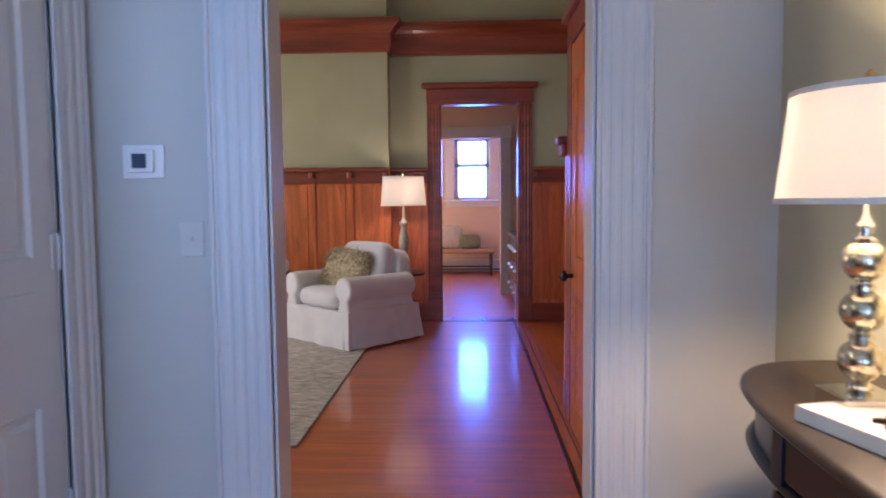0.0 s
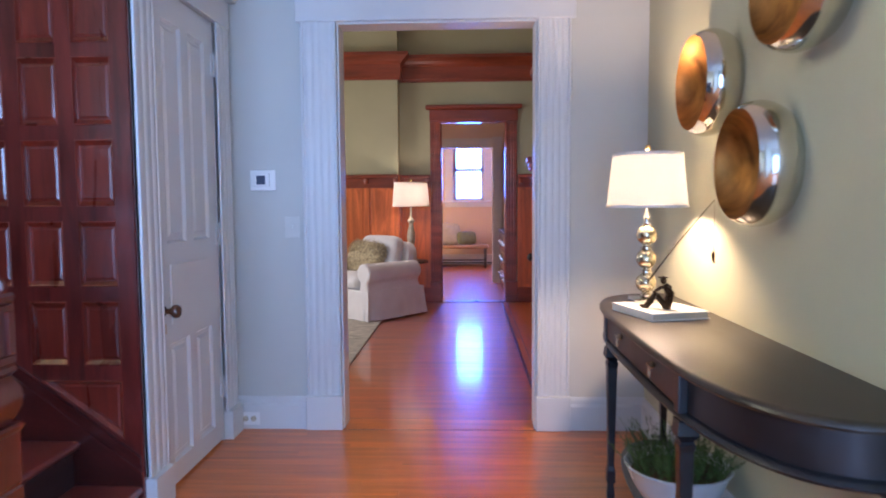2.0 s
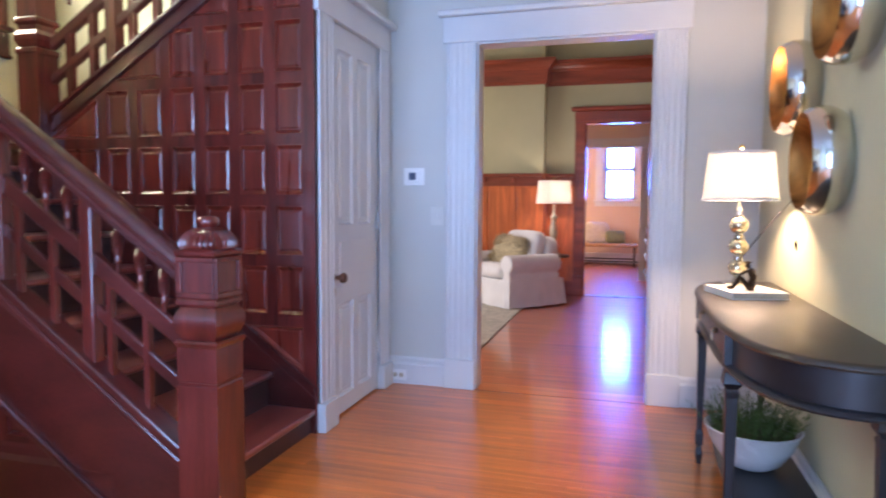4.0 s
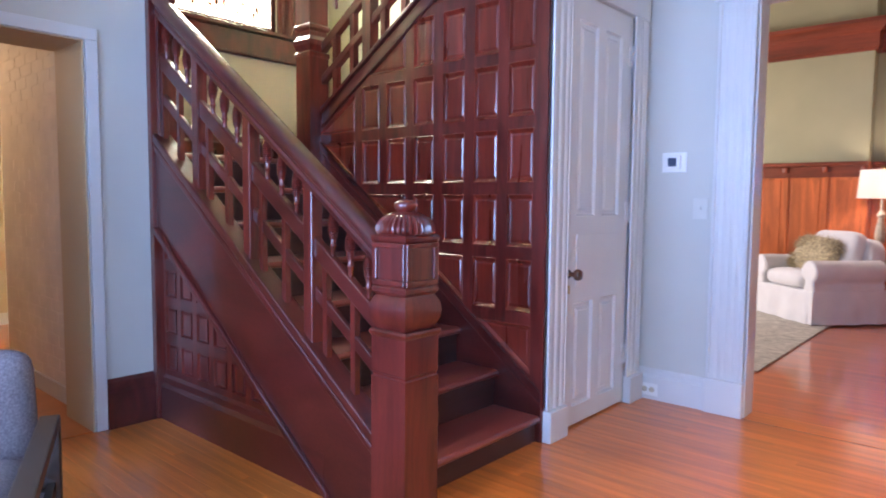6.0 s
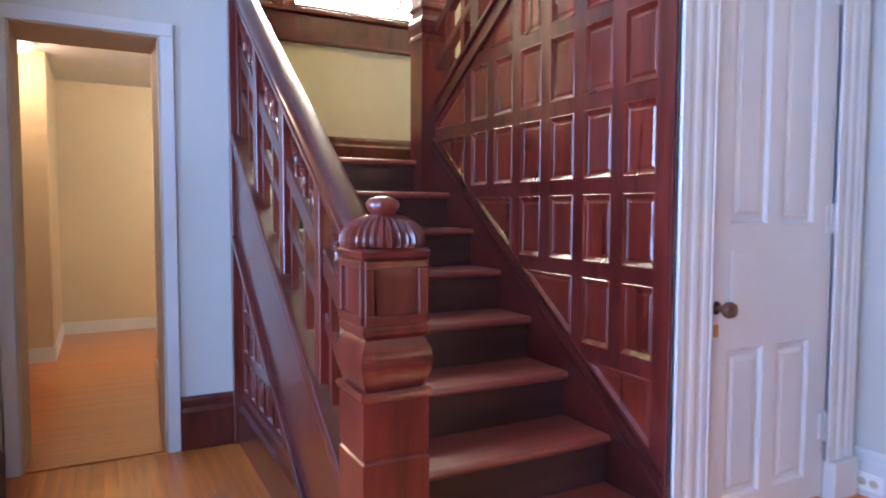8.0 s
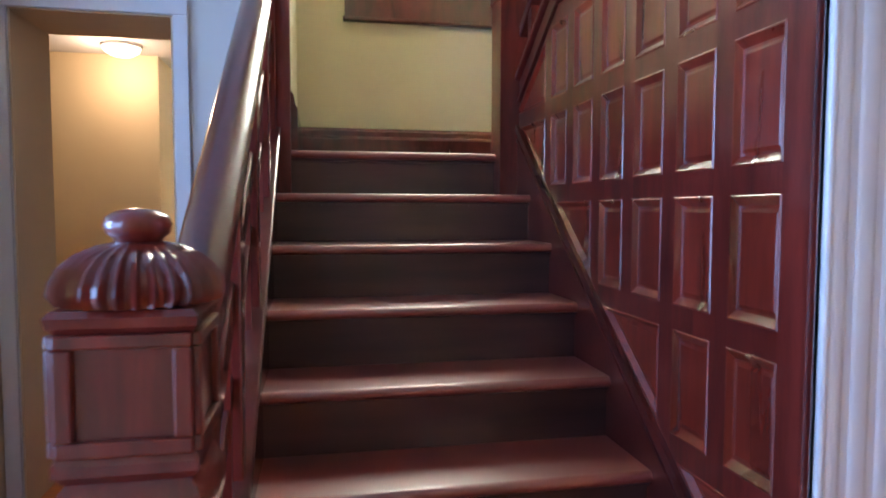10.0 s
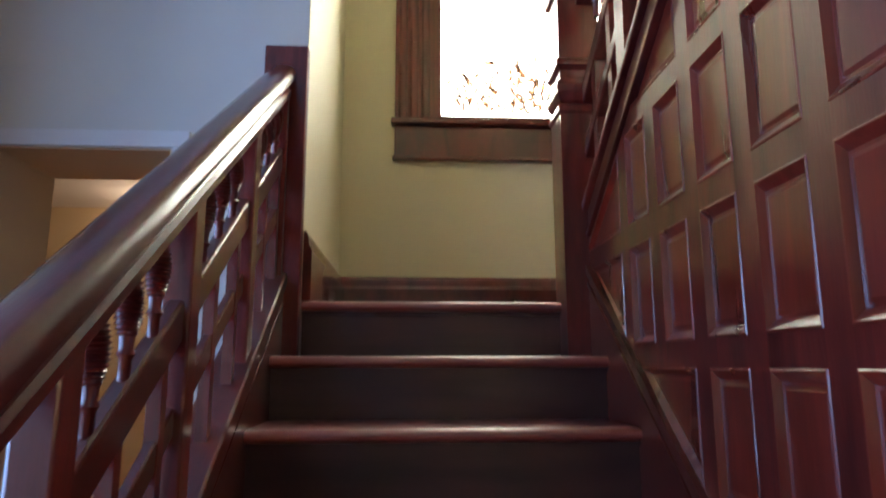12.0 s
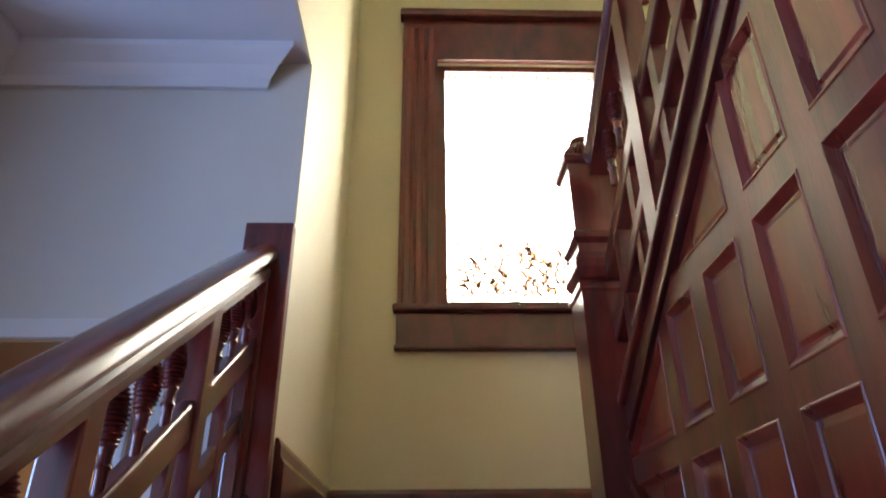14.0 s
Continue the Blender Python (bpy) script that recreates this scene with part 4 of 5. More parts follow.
part("neck", square_turn([(0.064, 2.17), (0.074, 2.18), (0.086, 2.21), (0.086, 2.24), (0.07, 2.27), (0.07, 2.30), (0.084, 2.315), (0.084, 2.335), (0.074, 2.345), (0.074, 2.60), (0.084, 2.61), (0.086, 2.63), (0.078, 2.64)]), MAHOG, un)
part("cap", lathe([(0.066, 2.638), (0.072, 2.645), (0.075, 2.655), (0.073, 2.675), (0.062, 2.70), (0.05, 2.712), (0.03, 2.716), (0.036, 2.725), (0.040, 2.738), (0.03, 2.752), (0.01, 2.756)], 64, flutes=32, depth=0.12), MAHOG, un, smooth=True)
ust = thing("upper_stairs", "dark mahogany upper flight of steps", "staircase", kind="structure")
for i in range(7):
    nx, nz = -2.90 + 0.2595 * i, LANDZ + RISE * (i + 1)
    if nx + 0.29 < -1.26:
        part("tread", bm_box(nx - 0.03, nx + 0.26, PWY + 0.06, 2.18, nz - 0.03, nz), TREAD, ust)
        part("riser", bm_box(nx, nx + 0.02, PWY + 0.06, 2.18, nz - RISE, nz - 0.03), TREAD, ust)

# landing baseboards
structure("baseboard_landing", prism([(XB + d, LANDZ + z) for d, z in base_profile(0.245, 0.03)], 0.105, 2.18, "y"), MAHOGX, "dark mahogany landing baseboard", "baseboard")
structure("baseboard_landing", prism([(0.105 + d, LANDZ + z) for d, z in base_profile(0.245, 0.03)], XB + 0.03, XW - 0.04, "x"), MAHOGX, "dark mahogany landing baseboard", "baseboard")

# ---- leaded stair window ----
win = thing("window_1", "tall leaded glass landing window in a dark wooden frame", "window", kind="structure")
xo = XB
for y0, y1 in ((0.385, 0.60), (1.63, 1.90)):
    part("casing", bm_box(xo, xo + 0.03, y0, y1, WZ0 - 0.02, 4.50), MAHOG, win)
    for k in range(3):
        c = y0 + (y1 - y0) * (k + 0.7) / 3.4
        part("reed", prism([(xo + 0.03 + 0.014 * math.sin(a), c + 0.024 * math.cos(a)) for a in [math.pi * i / 6 for i in range(7)]], WZ0, 4.48, "z"), MAHOG, win, smooth=True)
part("head", bm_box(xo, xo + 0.035, 0.385, 1.90, 4.225, 4.56), MAHOGX, win)
soften(part("head_cap", bm_box(xo, xo + 0.08, 0.365, 1.92, 4.56, 4.62), MAHOGX, win), 0.012)
soften(part("sill", bm_box(xo, xo + 0.075, 0.365, 1.92, 2.545, 2.585), MAHOGX, win), 0.012)
soften(part("apron_bead", bm_box(xo, xo + 0.05, 0.375, 1.91, 2.35, 2.375), MAHOGX, win), 0.008)
part("apron", bm_box(xo, xo + 0.035, 0.385, 1.90, 2.375, 2.545), MAHOGX, win)
fr = bm_box(xo - 0.08, xo - 0.02, WY0 - 0.001, WY0 + 0.045, WZ0, WZ1)
bm_box(xo - 0.08, xo - 0.02, WY1 - 0.045, WY1 + 0.001, WZ0, WZ1, fr)
bm_box(xo - 0.08, xo - 0.02, WY0, WY1, WZ0, WZ0 + 0.04, fr)
bm_box(xo - 0.08, xo - 0.02, WY0, WY1, WZ1 - 0.04, WZ1, fr)
part("sash", fr, MAHOG, win)
pane = part("pane", bm_box(xo - 0.056, xo - 0.05, WY0 + 0.04, WY1 - 0.04, WZ0 + 0.04, WZ1 - 0.04), LEADGLASS, win, "pale bright leaded glass")
pane.visible_shadow = False
# cames: a border of small lights and a scrolling band in the lower third
cm = bmesh.new()
# strokes of the scrolling band, kept apart for their glare-brown tint
am = bmesh.new()
def came(y0, z0, y1, z1, w=0.005, cm=cm):
    d = Vector((0, y1 - y0, z1 - z0))
    if d.length < 1e-5:
        return
    s = Vector((0, -d.z, d.y)).normalized() * w / 2
    p, q = Vector((xo - 0.047, y0, z0)), Vector((xo - 0.047, y1, z1))
    vs = [cm.verts.new(v + e) for e in (Vector((0.003, 0, 0)), Vector((-0.003, 0, 0))) for v in (p - s, q - s, q + s, p + s)]
    cm.faces.new(vs[:4])
    cm.faces.new(vs[4:][::-1])
    for k in range(4):
        cm.faces.new((vs[k], vs[(k + 1) % 4], vs[4 + (k + 1) % 4], vs[4 + k]))


rng = random.Random(4)
a0, a1, b0, b1 = WY0 + 0.075, WY1 - 0.075, WZ0 + 0.075, WZ1 - 0.075
for y in (a0, a1):
    came(y, WZ0 + 0.04, y, WZ1 - 0.04)
for z in (b0, b1):
    came(WY0 + 0.04, z, WY1 - 0.04, z)
for k in range(14):
    y = WY0 + 0.04 + (WY1 - WY0 - 0.08) * k / 13
    came(y, WZ0 + 0.04, y, b0)
    came(y, b1, y, WZ1 - 0.04)
for k in range(22):
    z = WZ0 + 0.04 + (WZ1 - WZ0 - 0.08) * k / 21
    came(WY0 + 0.04, z, a0, z)
    came(a1, z, WY1 - 0.04, z)
for c in range(84):
    py, pz, ang = a0 + (a1 - a0) * (c + 0.5) / 84, b0, math.pi / 2
    top = b0 + rng.uniform(0.20, 0.42)
    side = rng.choice((-1, 1))
    while pz < top:
        ang = math.pi / 2 + side * 0.9 * math.sin((pz - b0) * 30 + c) + rng.uniform(-0.5, 0.5)
        ny, nz = py + 0.022 * math.cos(ang), pz + 0.022 * math.sin(ang)
        if not a0 < ny < a1:
            break
        if rng.random() < 0.75:
            came(py, pz, ny, nz, rng.uniform(0.004, 0.009), am)
        py, pz = ny, nz
        if rng.random() < 0.35:
            e = rng.uniform(0, math.pi)
            came(py, pz, py + 0.02 * math.cos(e), pz + 0.02 * math.sin(e), 0.010, am)
for k in range(9):
    a = math.pi * k / 8
    a2 = math.pi * (k + 1) / 8
    if k < 8:
        came(1.09 + 0.045 * math.cos(a), 3.62 + 0.022 * math.sin(a), 1.09 + 0.045 * math.cos(a2), 3.62 + 0.022 * math.sin(a2), 0.008)
part("cames", cm, LEAD, win, "scrolling lead lines")
part("amber_bits", am, GLARELEAD, win, "scrolling band of lead lines, see-through brown to imitate glare")
tagged(new("backdrop", finish(bm_box(xo - 0.62, xo - 0.60, WY0 - 0.5, WY1 + 0.5, WZ0 - 0.4, WZ1 + 0.6), "backdrop", DAY_STAIR)), "overbright white sky outside the landing window", "sky", kind="structure")

# ---- living room woodwork ----
def wainscot(length, m, h=1.68, pitch=0.39, mat=CHERRY, label="warm cherry wainscot with tall flat panels and bracketed cap"):
    """Along local x, facing local -y."""
    t = thing("wainscot", label, "wainscot", m, kind="structure")
    part("backing", bm_box(0, length, -0.014, 0, 0, h - 0.04), mat, t)
    soften(part("base", bm_box(0, length, -0.045, -0.014, 0, 0.20), CHERRYX, t), 0.008)
    part("top_rail", bm_box(0, length, -0.034, -0.014, h - 0.17, h - 0.045), CHERRYX, t)
    soften(part("cap", bm_box(-0.0, length, -0.095, 0, h - 0.045, h), CHERRYX, t, "moulded plate-rail cap"), 0.012)
    n = max(1, round(length / pitch))
    for k in range(n + 1):
        c = min(max(length * k / n, 0.03), length - 0.03)
        part("stile", bm_box(c - 0.03, c + 0.03, -0.034, -0.014, 0.20, h - 0.17), mat, t)
        soften(part("bracket", bm_box(c - 0.028, c + 0.028, -0.075, -0.034, h - 0.115, h - 0.045), CHERRYX, t, "small corbel bracket"), 0.012)
    for k in range(n):
        a, b = length * k / n + 0.055, length * (k + 1) / n - 0.055
        if b - a > 0.06:
            soften(part("panel", bm_box(a, b, -0.020, -0.014, 0.24, h - 0.20), mat, t), 0.005)
    return t


wainscot(-0.743 + 4.0, pose(-4.0, PY, 0))
wainscot(0.395, pose(-0.738, LY1, 0), pitch=0.5)
wainscot(0.727, pose(0.793, LY1, 0), pitch=0.36)
wainscot(LY1 - 4.15, pose(1.52, LY1 - 0.10, 0, 0, 0, -90))
wainscot(0.135, pose(0.72, 3.95, 0, 0, 0, -90), pitch=0.5)
wainscot(0.72, pose(1.44, 3.95, 0, 0, 0, 180), pitch=0.36)
structure("wainscot_return", bm_box(-0.743, -0.727, PY - 0.01, LY1 - 0.02, 0, 1.68), CHERRY, "cherry panel on the side of the chimney wall", "wainscot")

frieze_prof = [(0, 0), (0.03, 0), (0.03, 0.03), (0.045, 0.04), (0.045, 0.19), (0.06, 0.20), (0.07, 0.22), (0.10, 0.25), (0.14, 0.28), (0.15, 0.285), (0.15, 0.325), (0, 0.325)]
FZ0 = 2.875
cb = prism([(PY - d, FZ0 + z) for d, z in frieze_prof], -4.0, -0.743, "x")
for v in cb.verts:
    if v.co.x > -1:
        v.co.x += PY - v.co.y
structure("cornice", cb, CHERRYX, "deep cherry wood cornice band below the ceiling", "cornice")
structure("cornice", prism([(LY1 - d, FZ0 + z) for d, z in frieze_prof], -0.743, 1.52, "x"), CHERRYX, "deep cherry wood cornice band below the ceiling", "cornice")
cb = prism([(-0.743 + d, FZ0 + z) for d, z in frieze_prof], PY, LY1, "y")
for v in cb.verts:
    if v.co.y < PY + 0.01:
        v.co.y -= v.co.x + 0.743
structure("cornice", cb, CHERRYX, "deep cherry wood cornice return", "cornice")
structure("cornice", prism([(1.52 - d, FZ0 + z) for d, z in frieze_prof], 3.95, LY1, "y"), CHERRYX, "deep cherry wood cornice band below the ceiling", "cornice")
structure("cornice", prism([(0.72 - d, FZ0 + z) for d, z in frieze_prof], YN + 0.14, 3.95, "y"), CHERRYX, "deep cherry wood cornice band below the ceiling", "cornice")

for x0, x1 in ((-0.345, FX0), (FX1, 0.785)):
    fluted_casing("wood_casing", x0, x1, LY1, 0.28, FZ, -1, CHERRYX, "dark cherry reeded doorway casing", 3)
    plinth("wood_plinth", x0 - 0.008, x1 + 0.008, LY1, 0.28, CHERRYX, "dark cherry plinth block")
soften(structure("wood_door_head", bm_box(-0.35, 0.80, LY1 - 0.035, LY1, FZ, FZ + 0.15), CHERRYX, "dark cherry doorway head", "casing"), 0.006)
soften(structure("wood_door_cap", bm_box(-0.40, 0.85, LY1 - 0.09, LY1, FZ + 0.15, FZ + 0.21), CHERRYX, "dark cherry moulded doorway cap", "casing"), 0.02)
bm = bm_box(FX0, FX0 + 0.012, LY1 - 0.002, LY1 + 0.145, 0, FZ)
bm_box(FX1 - 0.012, FX1, LY1 - 0.002, LY1 + 0.145, 0, FZ, bm)
bm_box(FX0, FX1, LY1 - 0.002, LY1 + 0.145, FZ - 0.012, FZ, bm)
structure("wood_jamb", bm, CHERRYX, "dark cherry door lining", "jamb")
structure("threshold_far", bm_box(FX0, FX1, LY1 - 0.03, LY1 + 0.15, -0.005, 0.006), INLAY, "dark wooden threshold strip", "threshold")

d2 = thing("door_2", "cherry wood panelled door, closed, with a dark knob", "door", pose(0.70, 3.66, 0.01, 0, 0, 180), kind="structure")
panelled_leaf(d2, CHERRY, 0.92, 2.15, 0.04, [(0.13, 0.42), (0.50, 0.79)], [(0.15, 0.78), (0.98, 1.95)], 0.13)
k = part("knob", lathe([(0.012, 0), (0.012, 0.03), (0.030, 0.042), (0.032, 0.058), (0.01, 0.075)], 20), IRON, d2, "dark metal door knob", smooth=True)
k.matrix_basis = pose(0.02, 0.06, 0.87, 0, 90, 0)
bm = bm_box(0.675, 0.72, 3.665, 3.81, 0, 2.18)
bm_box(0.675, 0.72, 2.60, 2.735, 0, 2.18, bm)
bm_box(0.675, 0.72, 2.60, 3.81, 2.18, 2.32, bm)
bm_box(0.645, 0.72, 2.58, 3.84, 2.32, 2.37, bm)
soften(structure("wood_casing_side", bm, CHERRYX, "dark cherry casing round the panelled door", "casing"), 0.008)

# ---- living room things ----
def armchair(m):
    c = thing("armchair", "white slipcovered club armchair with rolled arms and pleated skirt", "armchair", m)
    W, D = 0.98, 0.86
    # skirt: a gently waving cloth wall with pleats at the corners
    bm = bmesh.new()
    pts = []
    n = 40
    for (x0, y0), (x1, y1) in (((-W / 2, -D / 2), (W / 2, -D / 2)), ((W / 2, -D / 2), (W / 2, D / 2)), ((W / 2, D / 2), (-W / 2, D / 2)), ((-W / 2, D / 2), (-W / 2, -D / 2))):
        for k in range(n):
            pts.append((x0 + (x1 - x0) * k / n, y0 + (y1 - y0) * k / n, k / n))
    rings = []
    for z, flare, wave in ((0.34, 0.0, 0.0), (0.25, 0.006, 0.002), (0.14, 0.016, 0.006), (0.02, 0.030, 0.012)):
        ring = []
        for i, (x, y, u) in enumerate(pts):
            pl = 0.018 * math.exp(-((min(u, 1 - u) - 0.05) / 0.02) ** 2) * (0.34 - z) / 0.32
            s = 1 + flare / 0.45 + (wave * math.sin(i * 0.55) + wave * 0.7 * math.sin(i * 0.23 + 1)) / 0.45 - pl / 0.45
            ring.append(bm.verts.new((x * s, y * s, z)))
        rings.append(ring)
    for a, b in zip(rings, rings[1:]):
        for i in range(len(a)):
            bm.faces.new((a[i], a[(i + 1) % len(a)], b[(i + 1) % len(a)], b[i]))
    bm.faces.new(rings[0])
    part("skirt", bm, SLIP, c, "pleated white cotton skirt", smooth=True)
    for s in (-1, 1):
        prof = []
        cx, cz, r = s * 0.40, 0.53, 0.115
        for i in range(15):
            a = math.radians(-60 + 300 * i / 14)
            prof.append((cx + r * math.cos(a) * 1.0, cz + r * math.sin(a)))
        prof = [(cx + 0.085, 0.33)] + prof + [(cx - 0.085, 0.33)]
        bm = prism(prof, -D / 2 + 0.01, D / 2 - 0.05, "y")
        bmesh.ops.subdivide_edges(bm, edges=[e for e in bm.edges if abs(e.verts[0].co.y - e.verts[1].co.y) > 0.3], cuts=6)
        for v in bm.verts:
            q = noise.noise(Vector((v.co.x * 5, v.co.y * 6, v.co.z * 5 + s)))
            v.co += Vector((0.008 * q, 0, 0.010 * q))
        soften(part("arm", bm, SLIP, c, smooth=True), 0.022, 3)
        part("foot", square_turn([(0.02, 0), (0.028, 0.06)], centre=(s * 0.40, -0.34, 0)), ARMWOOD, c)
        part("foot", square_turn([(0.02, 0), (0.028, 0.06)], centre=(s * 0.40, 0.34, 0)), ARMWOOD, c)
    part("seat_cushion", cushion(0.60, 0.66, 0.19, centre=(0, -0.10, 0.43), power=0.28), SLIP, c, "plump white seat cushion", smooth=True)
    back = part("backrest", cushion(0.80, 0.20, 0.60, centre=(0, 0, 0), power=0.3), SLIP, c, smooth=True)
    back.matrix_basis = pose(0, 0.34, 0.56, -8, 0, 0)
    bc = part("back_cushion", cushion(0.64, 0.46, 0.20, power=0.35), SLIP, c, "plump white back cushion", smooth=True)
    bc.matrix_basis = pose(0.01, 0.18, 0.70, 74, 0, 2)
    return c


CH = pose(-1.04, 6.17, 0, 0, 0, -41)
armchair(CH)
# fur cushion on the seat
fm = CH @ pose(-0.02, -0.02, 0.665, 62, 6, 14)
fur = thing("fur_cushion", "shaggy olive-tan fur cushion on the armchair", "cushion", fm)
part("cover", cushion(0.50, 0.42, 0.16, power=0.5), FUR, fur, smooth=True)
bm = bmesh.new()
rng = random.Random(7)
for k in range(3600):
    u, v = rng.uniform(-1, 1), rng.uniform(0, 2 * math.pi)
    cu = math.sqrt(1 - u * u)
    p = Vector((0.25 * math.copysign(abs(cu * math.cos(v)) ** 0.5, math.cos(v)), 0.20 * math.copysign(abs(cu * math.sin(v)) ** 0.5, math.sin(v)), 0.075 * u))
    nrm = Vector((p.x / 0.05, p.y / 0.05, p.z / 0.006)).normalized()
    d = (nrm + Vector((rng.uniform(-0.5, 0.5), -0.55 + rng.uniform(-0.4, 0.4), rng.uniform(-0.5, 0.3)))).normalized() * rng.uniform(0.04, 0.08)
    s = Vector((rng.uniform(-1, 1), rng.uniform(-1, 1), rng.uniform(-1, 1))).normalized() * 0.003
    a, b, cc = bm.verts.new(p - s), bm.verts.new(p + s), bm.verts.new(p + d)
    bm.faces.new((a, b, cc))
part("fur", bm, FUR, fur, "long tousled fur tufts")

st = thing("side_table", "small round dark wooden side table behind the armchair", "table", pose(-0.556, 6.50, 0))
part("top", lathe([(0.20, 0.575), (0.21, 0.58), (0.21, 0.60), (0.20, 0.605)], 32), ARMWOOD, st, smooth=True)
part("column", lathe([(0.035, 0.03), (0.03, 0.2), (0.045, 0.3), (0.03, 0.4), (0.04, 0.575)], 20), ARMWOOD, st, smooth=True)
part("foot", lathe([(0.15, 0), (0.15, 0.015), (0.05, 0.05)], 24), ARMWOOD, st, smooth=True)


st2 = copy_thing(st, pose(-1.88, 6.55, 0))
jar = thing("ginger_jar", "white glazed lidded jar on the side table", "jar", pose(-1.83, 6.53, 0.606))
part("body", lathe([(0.055, 0), (0.07, 0.01), (0.085, 0.05), (0.085, 0.10), (0.06, 0.14), (0.05, 0.15)], 28), CERAM, jar, smooth=True)
part("lid", lathe([(0.055, 0.151), (0.058, 0.165), (0.045, 0.20), (0.02, 0.22), (0.022, 0.235), (0.008, 0.248)], 28), CERAM, jar, smooth=True)


def drum_shade(parent, r0, r1, z0, z1, mat, label):
    bm = bmesh.new()
    seg = 48
    rings = []
    for r, z in ((r0, z0), (r1, z1), (r1 - 0.004, z1), (r0 - 0.004, z0)):
        rings.append([bm.verts.new((r * math.cos(2 * math.pi * k / seg), r * math.sin(2 * math.pi * k / seg), z)) for k in range(seg)])
    for i in range(4):
        a, b = rings[i], rings[(i + 1) % 4]
        for k in range(seg):
            bm.faces.new((a[k], a[(k + 1) % seg], b[(k + 1) % seg], b[k]))
    p = part("shade", bm, mat, parent, label, smooth=True)
    for r, z in ((r0 + 0.001, z0), (r1 + 0.001, z1 - 0.012)):
        bm = bmesh.new()
        ra = [[bm.verts.new(((r + o) * math.cos(2 * math.pi * k / seg), (r + o) * math.sin(2 * math.pi * k / seg), z + h)) for k in range(seg)] for o, h in ((0, 0), (0.0015, 0.001), (0.0015, 0.011), (0, 0.012))]
        for a, b in zip(ra, ra[1:]):
            for k in range(seg):
                bm.faces.new((a[k], a[(k + 1) % seg], b[(k + 1) % seg], b[k]))
        part("shade_trim", bm, PAPER, parent, smooth=True)
    return p


ll = thing("table_lamp", "lit table lamp with ivory turned base and white drum shade", "lamp", pose(-0.556, 6.50, 0.606))
part("base", lathe([(0.085, 0), (0.088, 0.02), (0.06, 0.035), (0.03, 0.06), (0.03, 0.10), (0.045, 0.12), (0.03, 0.14), (0.03, 0.19), (0.042, 0.21), (0.050, 0.26), (0.052, 0.30), (0.045, 0.36), (0.030, 0.42), (0.026, 0.46), (0.042, 0.48), (0.042, 0.50), (0.022, 0.52), (0.012, 0.56), (0.010, 0.72)], 24), IVORY, ll, "distressed ivory turned spindle", smooth=True)
drum_shade(ll, 0.228, 0.205, 0.665, 0.96, SHADE2, "lit white drum shade")
part("finial", lathe([(0.004, 0.94), (0.004, 0.97), (0.013, 0.98), (0.013, 0.995), (0.004, 1.005)], 14), BRASS, ll, smooth=True)
part("harp", lathe([(0.006, 0.70), (0.006, 0.95)], 8), BRASS, ll)

bm = bm_box(-3.4, -0.82, 3.3, 6.6, 0.001, 0.014, bevel=0.005)
solid("area_rug", bm, RUG, "pale grey-beige woven area rug with flecked texture", "rug")

# ---- far rooms ----
wf = thing("window_2", "white sash window with bright daylight behind", "window", kind="structure")
yk = KY
for x0, x1, z0, z1 in ((GX0 - 0.17, GX0, GZ0 - 0.02, GZ1 + 0.15), (GX1, GX1 + 0.17, GZ0 - 0.02, GZ1 + 0.15), (GX0, GX1, GZ1, GZ1 + 0.15)):
    soften(part("casing", bm_box(x0, x1, yk - 0.03, yk, z0, z1), TRIM, wf), 0.005)
soften(part("sill", bm_box(GX0 - 0.21, GX1 + 0.21, yk - 0.07, yk, GZ0 - 0.06, GZ0 - 0.02), TRIM, wf), 0.008)
part("apron", bm_box(GX0 - 0.17, GX1 + 0.17, yk - 0.025, yk, GZ0 - 0.15, GZ0 - 0.06), TRIM, wf)
zm = (GZ0 + GZ1) / 2 + 0.06
for z0, z1, dy in ((GZ0 - 0.02, zm + 0.02, 0.03), (zm - 0.02, GZ1, 0.065)):
    bm = bm_box(GX0, GX0 + 0.075, yk + dy, yk + dy + 0.03, z0, z1)
    bm_box(GX1 - 0.075, GX1, yk + dy, yk + dy + 0.03, z0, z1, bm)
    bm_box(GX0, GX1, yk + dy, yk + dy + 0.03, z0, z0 + 0.06, bm)
    bm_box(GX0, GX1, yk + dy, yk + dy + 0.03, z1 - 0.05, z1, bm)
    part("sash", bm, TRIM, wf)
    p = part("pane", bm_box(GX0 + 0.04, GX1 - 0.04, yk + dy + 0.012, yk + dy + 0.016, z0 + 0.04, z1 - 0.035), GLASS, wf)
    p.visible_shadow = False
tagged(new("backdrop", finish(bm_box(GX0 - 0.4, GX1 + 0.4, yk + 0.6, yk + 0.62, GZ0 - 0.4, GZ1 + 0.5), "backdrop", DAY_FAR)), "overbright pale sky outside the sash window", "sky", kind="structure")

oc = thing("opening_casing_far", "pale painted casing with corner block round a wide opening", "casing", kind="structure")
fl = part("casing_side", bm_box(0.55, 0.70, 9.17, 9.35, 0, 2.20), PAINT, oc)
for k in range(4):
    part("reed", bm_box(0.565 + 0.032 * k, 0.585 + 0.032 * k, 9.158, 9.17, 0.15, 2.18), PAINT, oc)
part("casing_head", bm_box(KX0, 0.55, 9.17, 9.35, 2.21, 2.36), PAINT, oc)
soften(part("corner_block", bm_box(0.54, 0.71, 9.155, 9.36, 2.20, 2.38), PAINT, oc), 0.006)

